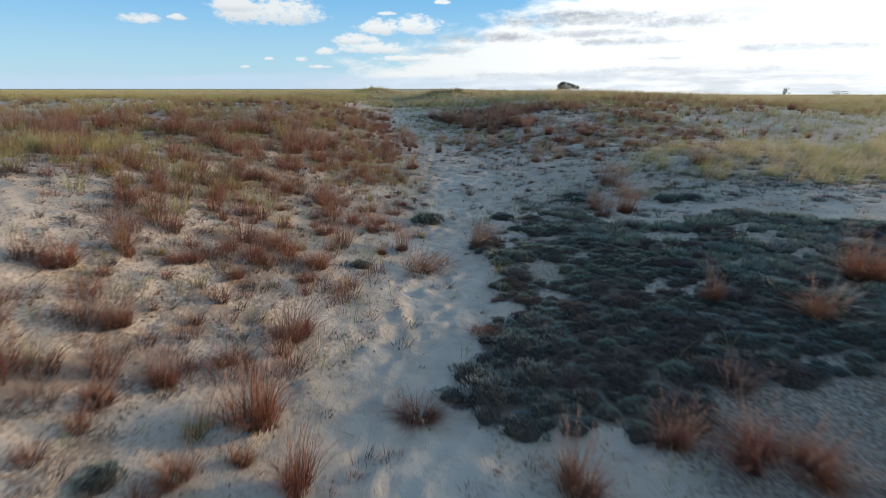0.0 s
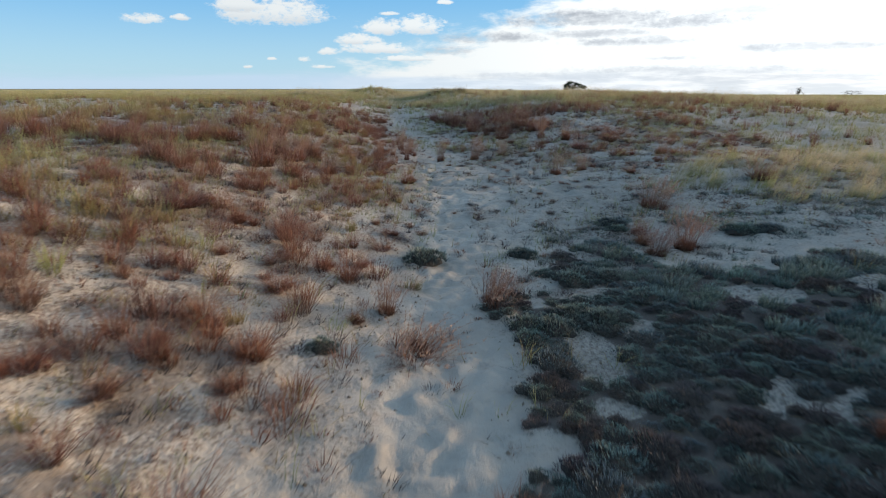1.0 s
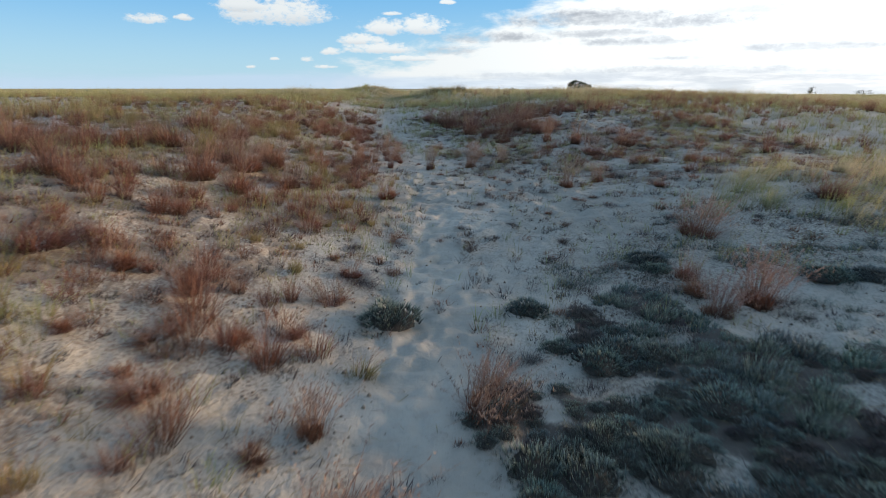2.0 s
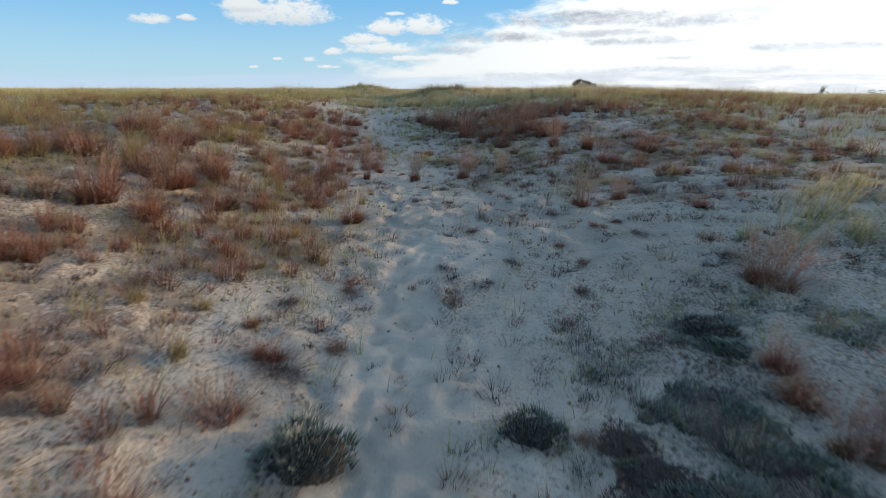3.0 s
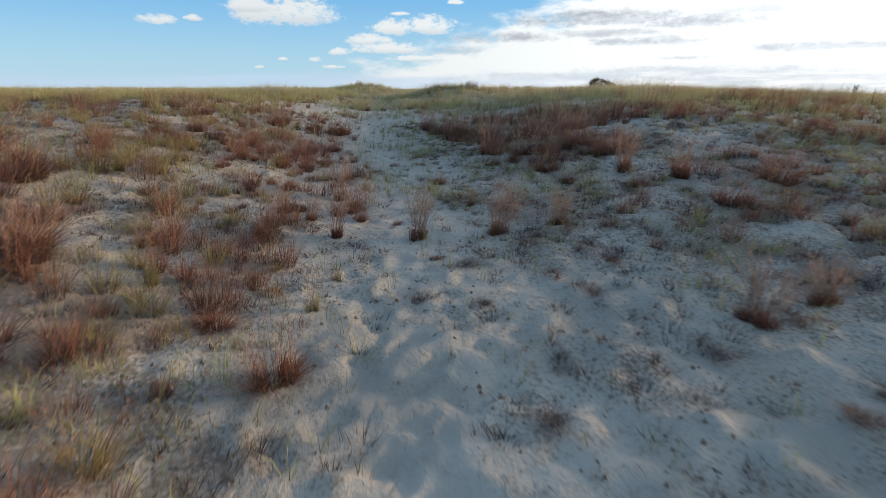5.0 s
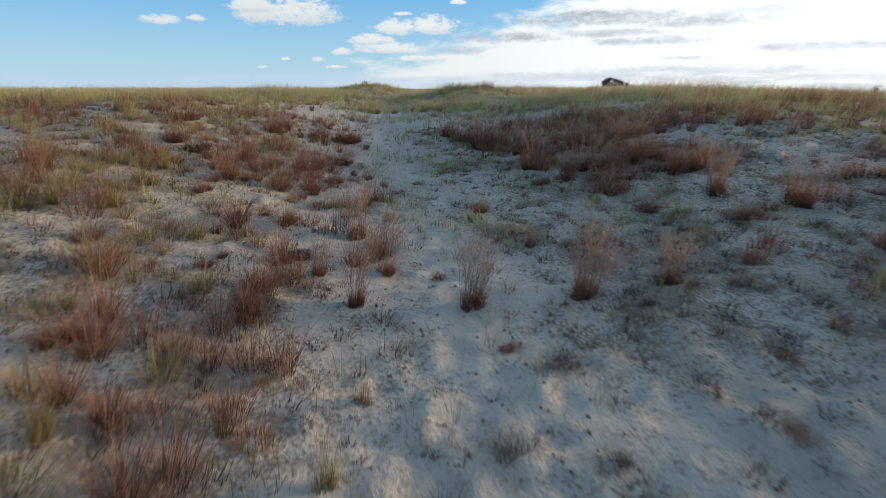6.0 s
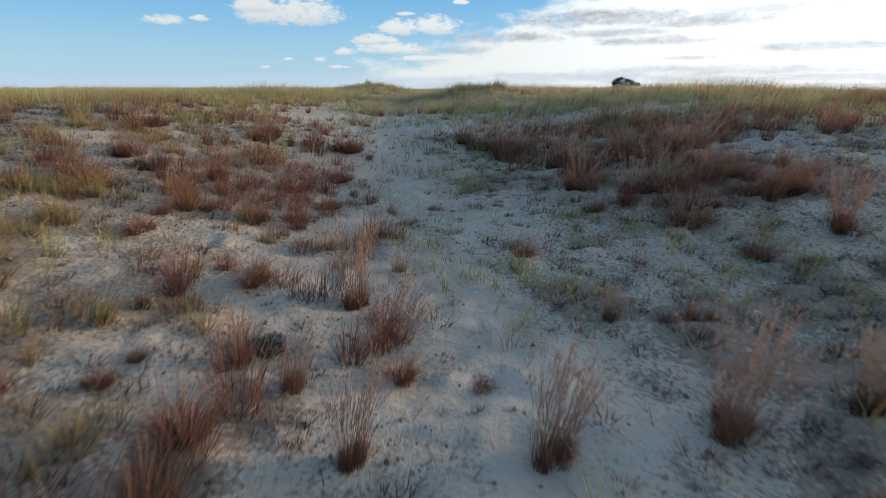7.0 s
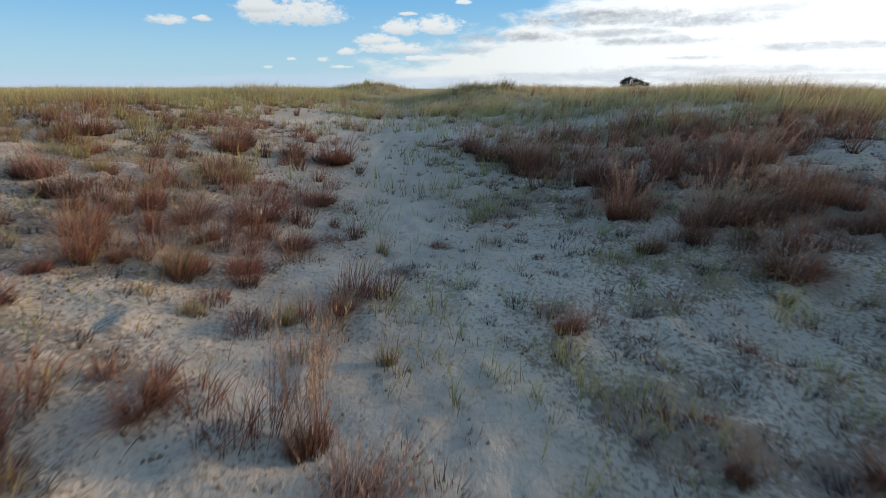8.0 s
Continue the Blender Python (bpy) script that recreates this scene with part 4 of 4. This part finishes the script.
def build_cover():
    rng = np.random.default_rng(11)
    for b, x, y in RED_FIELD:
        n = len(x)
        w, h = 0.13 + 0.30 * rng.uniform(0, 1, n) ** 1.4, 0.12 + 0.32 * rng.uniform(0, 1, n) ** 1.2
        h = h * (1 + 0.55 * ease(1.5, 3.5, trail_x(y) - x) * ease(17, 13, y) * ease(9, 11, y)) * (1 - 0.25 * ease(15, 24, y) * (x < trail_x(y)) + 0.15 * ease(15, 18, y) * (x > trail_x(y)))
        cnt = (rng.uniform(60, 130, n), rng.uniform(36, 60, n), rng.uniform(14, 22, n))[b].astype(int)
        bw = np.full(n, (0.0034, 0.0075, 0.022)[b])
        olive = rng.uniform(0, 1, n) < (0.40 + 0.3 * ease(3.0, 5.5, trail_x(y) - x)) * ease(1.2, 3.5, trail_x(y) - x) * ease(11, 15, y) + 0.45 * hump(x, y, -2.7, 13.2, 1.0, 1.3) + 0.4 * ease(21, 26, y)
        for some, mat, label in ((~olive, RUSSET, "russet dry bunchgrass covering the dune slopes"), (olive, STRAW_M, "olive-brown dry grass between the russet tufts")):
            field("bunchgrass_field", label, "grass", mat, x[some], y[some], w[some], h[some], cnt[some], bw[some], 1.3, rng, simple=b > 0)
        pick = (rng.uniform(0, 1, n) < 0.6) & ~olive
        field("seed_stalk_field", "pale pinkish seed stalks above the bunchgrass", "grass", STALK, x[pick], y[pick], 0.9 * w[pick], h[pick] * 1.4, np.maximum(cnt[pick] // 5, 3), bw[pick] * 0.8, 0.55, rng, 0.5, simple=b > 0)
    for b, x, y in GREEN_FIELD:
        n = len(x)
        w = rng.uniform(0.08, 0.26, n) * (1, 1.5, 3.0)[b]
        h = rng.uniform(0.09, 0.32, n) * (1, 1.15, 1.4)[b]
        cnt = (rng.uniform(4, 11, n), rng.uniform(6, 11, n), rng.uniform(10, 16, n))[b].astype(int)
        bw = np.full(n, (0.0042, 0.0105, 0.028)[b])
        straw = rng.uniform(0, 1, n) < 0.38
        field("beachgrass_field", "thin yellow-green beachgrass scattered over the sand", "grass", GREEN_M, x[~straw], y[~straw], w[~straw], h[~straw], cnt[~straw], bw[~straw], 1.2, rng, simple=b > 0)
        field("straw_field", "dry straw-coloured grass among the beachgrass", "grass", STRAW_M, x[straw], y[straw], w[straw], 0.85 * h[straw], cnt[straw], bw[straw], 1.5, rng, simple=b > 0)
    # low withered tussocks, a hand wide, dotted over the open sand
    x, y = DOTS
    n = len(x)
    size = 0.045 + 0.16 * rng.uniform(0, 1, n) ** 2.0
    brown = rng.uniform(0, 1, n) < 0.58
    for pick, mat, label in ((brown, UMBER, "low dark brown withered tussocks on sand"), (~brown, RUSSET, "low russet tussocks on sand")):
        field("tussock_field", label, "grass", mat, x[pick], y[pick], 1.4 * size[pick], 0.62 * size[pick], np.full(pick.sum(), 36), np.full(pick.sum(), 0.0062), 2.0, rng, simple=True)
    # loose clumps in the hollow: grey-green shoots, and straw with dark old leaves on its left side
    x, y = CLUMPS
    n = len(x)
    w, h = rng.uniform(0.18, 0.46, n), rng.uniform(0.08, 0.25, n)
    dry = rng.uniform(0, 1, n) < np.where(x < trail_x(y), 0.6, 0.15)
    for pick, mat, label in ((~dry, GREEN_M, "loose clumps of grey-green beachgrass in the hollow"), (dry, STRAW_M, "loose clumps of straw-coloured grass on sand")):
        k = pick.sum()
        field("beachgrass_clumps", label, "grass", mat, x[pick], y[pick], w[pick], h[pick], rng.uniform(16, 38, k).astype(int), np.full(k, 0.0046), 0.95, rng)
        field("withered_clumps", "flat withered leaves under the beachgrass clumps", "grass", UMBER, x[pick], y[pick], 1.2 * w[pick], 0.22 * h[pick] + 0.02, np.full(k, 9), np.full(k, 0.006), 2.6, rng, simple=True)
    # a band of longer straw grass across the left slope
    x, y = BAND
    n = len(x)
    dry = rng.uniform(0, 1, n) < 0.6
    for pick, mat, label in ((dry, STRAW_M, "band of long straw-coloured grass on the slope"), (~dry, GREEN_M, "yellow-green beachgrass among straw grass on the slope")):
        k = pick.sum()
        field("straw_band", label, "grass", mat, x[pick], y[pick], rng.uniform(0.2, 0.45, k), rng.uniform(0.16, 0.40, k), rng.uniform(30, 60, k).astype(int), np.full(k, 0.005), 1.1, rng)
    # dark scrub up the slope from the mat
    x, y = SCRUB
    n = len(x)
    kind = rng.uniform(0, 1, n) + 0.4 * rough(x, y, 0.8, 134)
    for pick, mat, label in ((kind < 0.4, UMBER, "low dark brown scrub twigs on a sand slope"), (kind >= 0.4, SAGE, "low grey-green heather scrub on a sand slope")):
        k = pick.sum()
        field("scrub_field", label, "scrub", mat, x[pick], y[pick], rng.uniform(0.16, 0.36, k), rng.uniform(0.03, 0.10, k), np.full(k, 80), np.full(k, 0.0042), 2.0, rng, simple=True)
    # tall grass on the dune tops
    x, y = CREST
    n = len(x)
    pale = rng.uniform(0, 1, n) + 0.5 * rough(x, y, 2.5, 143)
    for pick, mat, label in ((pale > 0.25, CREST_M, "tall pale straw-coloured grass on the dune tops"), (pale <= 0.25, GREEN_M, "tall olive beachgrass on the dune tops")):
        k = pick.sum()
        field("crest_grass", label, "grass", mat, x[pick], y[pick], rng.uniform(0.3, 0.6, k), rng.uniform(0.16, 0.50, k) * (0.85 + 0.45 * rough(x[pick], y[pick], 1.6, 144)) * (1 - 0.3 * ease(36, 46, y[pick])) * (1 + 0.2 * (x[pick] > trail_x(y[pick]))), rng.uniform(10, 18, k).astype(int), np.full(k, 0.009), 0.9, rng, simple=True, wind=0.35)
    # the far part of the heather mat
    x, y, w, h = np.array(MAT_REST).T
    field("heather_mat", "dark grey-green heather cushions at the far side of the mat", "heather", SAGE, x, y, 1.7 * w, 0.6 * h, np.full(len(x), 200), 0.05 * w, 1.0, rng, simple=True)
    # taller pale grass along the low ridge
    x, y = HILL
    n = len(x)
    pale = rng.uniform(0, 1, n) + 0.4 * rough(x, y, 1.0, 83)
    for pick, mat, label in ((pale > 0.35, CREST_M, "pale dry beachgrass on a low sand ridge"), (pale <= 0.35, GREEN_M, "olive beachgrass on a low sand ridge")):
        k = pick.sum()
        field("ridge_grass", label, "grass", mat, x[pick], y[pick], rng.uniform(0.2, 0.45, k), rng.uniform(0.16, 0.48, k), rng.uniform(24, 44, k).astype(int), np.full(k, 0.0065), 1.0, rng, simple=True, wind=0.35)


def build_litter():
    """Broken stems and crumbs of lichen lying on the sand."""
    rng = np.random.default_rng(17)
    x, y = rng.uniform(-6, 6, 190000), rng.uniform(1.5, 23, 190000)
    keep = rng.uniform(0, 1, len(x)) < (0.12 + 0.75 * ease(-0.1, 0.7, rough(x, y, 0.7, 61) + 0.6 * rough(x, y, 0.25, 62))) * (1 - 0.9 * path_near(x, y)) * (0.6 + 0.4 * ease(0.2, -0.8, x - trail_x(y)))
    x, y = x[keep], y[keep]
    n = len(x)
    z = surface(x, y)
    # lying stems
    k = n // 3
    stems = blades(np.stack([x[:k], y[:k], z[:k] + 0.004], -1), rng.uniform(0.012, 0.035, k), rng.uniform(0, 6.28, k), rng.uniform(2.0, 6.0, k), rng.uniform(0.003, 0.006, k), 0.1, rng=rng)
    half = k // 2
    tagged(new("fallen_stems", mesh_of("fallen_stems", stems[0][:5 * half], stems[1][:3 * half], STRAW_M, stems[2][:5 * half])), "dry broken grass stems lying on sand", "litter", kind="stuff")
    tagged(new("fallen_twigs", mesh_of("fallen_twigs", stems[0][5 * half:], stems[1][3 * half:] - 5 * half, UMBER, stems[2][5 * half:])), "dark broken twigs lying on sand", "litter", kind="stuff")
    # crumbs: small uneven pyramids
    c = np.stack([x[k:], y[k:], z[k:]], -1)
    m = len(c)
    r = 0.0035 + 0.016 * rng.uniform(0, 1, m) ** 3.2
    a = rng.uniform(0, 6.28, m)
    v = np.zeros((m, 5, 3))
    for j in range(4):
        q = r * rng.uniform(0.6, 1.5, m)
        v[:, j] = c + np.stack([q * np.cos(a + j * 1.57), q * np.sin(a + j * 1.57), np.full(m, -0.004)], -1)
    v[:, 4] = c + np.stack([0 * r, 0 * r, r * rng.uniform(0.6, 1.3, m)], -1)
    f = np.array([[0, 1, 4], [1, 2, 4], [2, 3, 4], [3, 0, 4]])[None] + 5 * np.arange(m)[:, None, None]
    tagged(new("lichen_crumbs", mesh_of("lichen_crumbs", v.reshape(-1, 3), f.reshape(-1, 3), CRUMB)), "dark crumbs of lichen and twigs on sand", "litter", kind="stuff")


build_cover()
build_litter()


# ---- far things: a pine and low shrubs on the skyline ----
def tube(a, b, ra, rb, sides=7):
    a, b = Vector(a), Vector(b)
    q = (b - a).to_track_quat("Z", "Y").to_matrix()
    vs = []
    for c, r in ((a, ra), (b, rb)):
        for k in range(sides):
            w = 2 * math.pi * k / sides
            vs.append(tuple(c + q @ Vector((r * math.cos(w), r * math.sin(w), 0))))
    fs = []
    for k in range(sides):
        m = (k + 1) % sides
        fs += [(k, m, sides + m), (k, sides + m, sides + k)]
    return np.array(vs), np.array(fs), np.zeros(len(vs))


def woody(name, label, category, x, y, height, spread, limbs, seed, leaf=NEEDLE, lean=0.0, density=150, lobes=()):
    rng = np.random.default_rng(seed)
    root = tagged(new(name), label, category)
    z = float(land(np.array(x), np.array(y)))
    top = (lean * height, 0, 0.72 * height)
    part("trunk", mesh_of("trunk", *tube((0, 0, -0.1), top, 0.05 * height, 0.02 * height)[:2], BARK), root)
    tips, sets = [], []
    for k in range(limbs):
        s = rng.uniform(0.3, 1.0)
        a = 2 * math.pi * k / limbs + rng.uniform(-0.5, 0.5)
        base = Vector(top) * s
        tip = base + Vector((math.cos(a) * spread * rng.uniform(0.3, 0.55), math.sin(a) * spread * rng.uniform(0.3, 0.55), height * rng.uniform(-0.05, 0.25)))
        part("limb", mesh_of("limb", *tube(base, tip, 0.018 * height, 0.006 * height, 5)[:2], BARK), root)
    if not lobes:
        for j in range(2 * limbs):
            a, e, q = rng.uniform(0, 6.28), rng.uniform(-0.25, 1.4), rng.uniform(0.55, 1.0)
            tips.append(((lean * height + 0.44 * spread * q * math.cos(a) * math.cos(e), 0.44 * spread * q * math.sin(a) * math.cos(e), height * (0.30 + 0.60 * q * math.sin(e))), 0.075 * spread, 0.05 * height))
    for lx, lz, lr in lobes:
        for j in range(6):
            tips.append(((lx + rng.normal(0, 0.55 * lr), rng.normal(0, 0.7 * lr), lz + rng.normal(0, 0.16 * lr)), 0.30 * lr, 0.16 * lr))
    for c, wide, tall in tips:
        n = density // 2
        p = np.array(c)[None] + rng.normal(0, 1, (n, 3)) * (wide, wide, tall)
        sets.append(blades(p, rng.uniform(0.05, 0.13, n) * height * 0.6, rng.uniform(0, 6.28, n), rng.uniform(0.2, 1.6, n), rng.uniform(0.010, 0.022, n) * height, rng=rng))
    v, f, al = joined(*sets)
    part("crown", mesh_of("crown", v, f, leaf, al), root)
    root.matrix_basis = pose(x, y, z, 0, 0, 0)
    return root


woody("pine_tree", "small dark wind-bent pine above the dune crest", "tree", 13.8, 62.6, 1.45, 2.3, 12, 5, density=260, lobes=((-0.5, 1.0, 0.45), (-0.05, 1.22, 0.45), (0.4, 1.02, 0.40), (0.85, 0.78, 0.38), (-0.85, 0.74, 0.34), (0.0, 0.70, 0.5), (0.4, 0.55, 0.4), (-0.4, 0.5, 0.4), (1.2, 0.62, 0.25)))
woody("bare_shrub", "thin half-bare dark shrub on the dune crest", "shrub", 44.0, 71.4, 1.25, 1.2, 6, 8, lean=0.35, density=130)
for k, (x, y, h, w, d) in enumerate(((6.2, 55.0, 0.6, 0.9, 100), (66.0, 92.0, 0.9, 3.5, 300), (80.0, 96.0, 0.9, 2.6, 300))):
    woody("shrub", "low dark evergreen shrub on the dune crest", "shrub", x, y, h, w, 6, 20 + k, density=d)
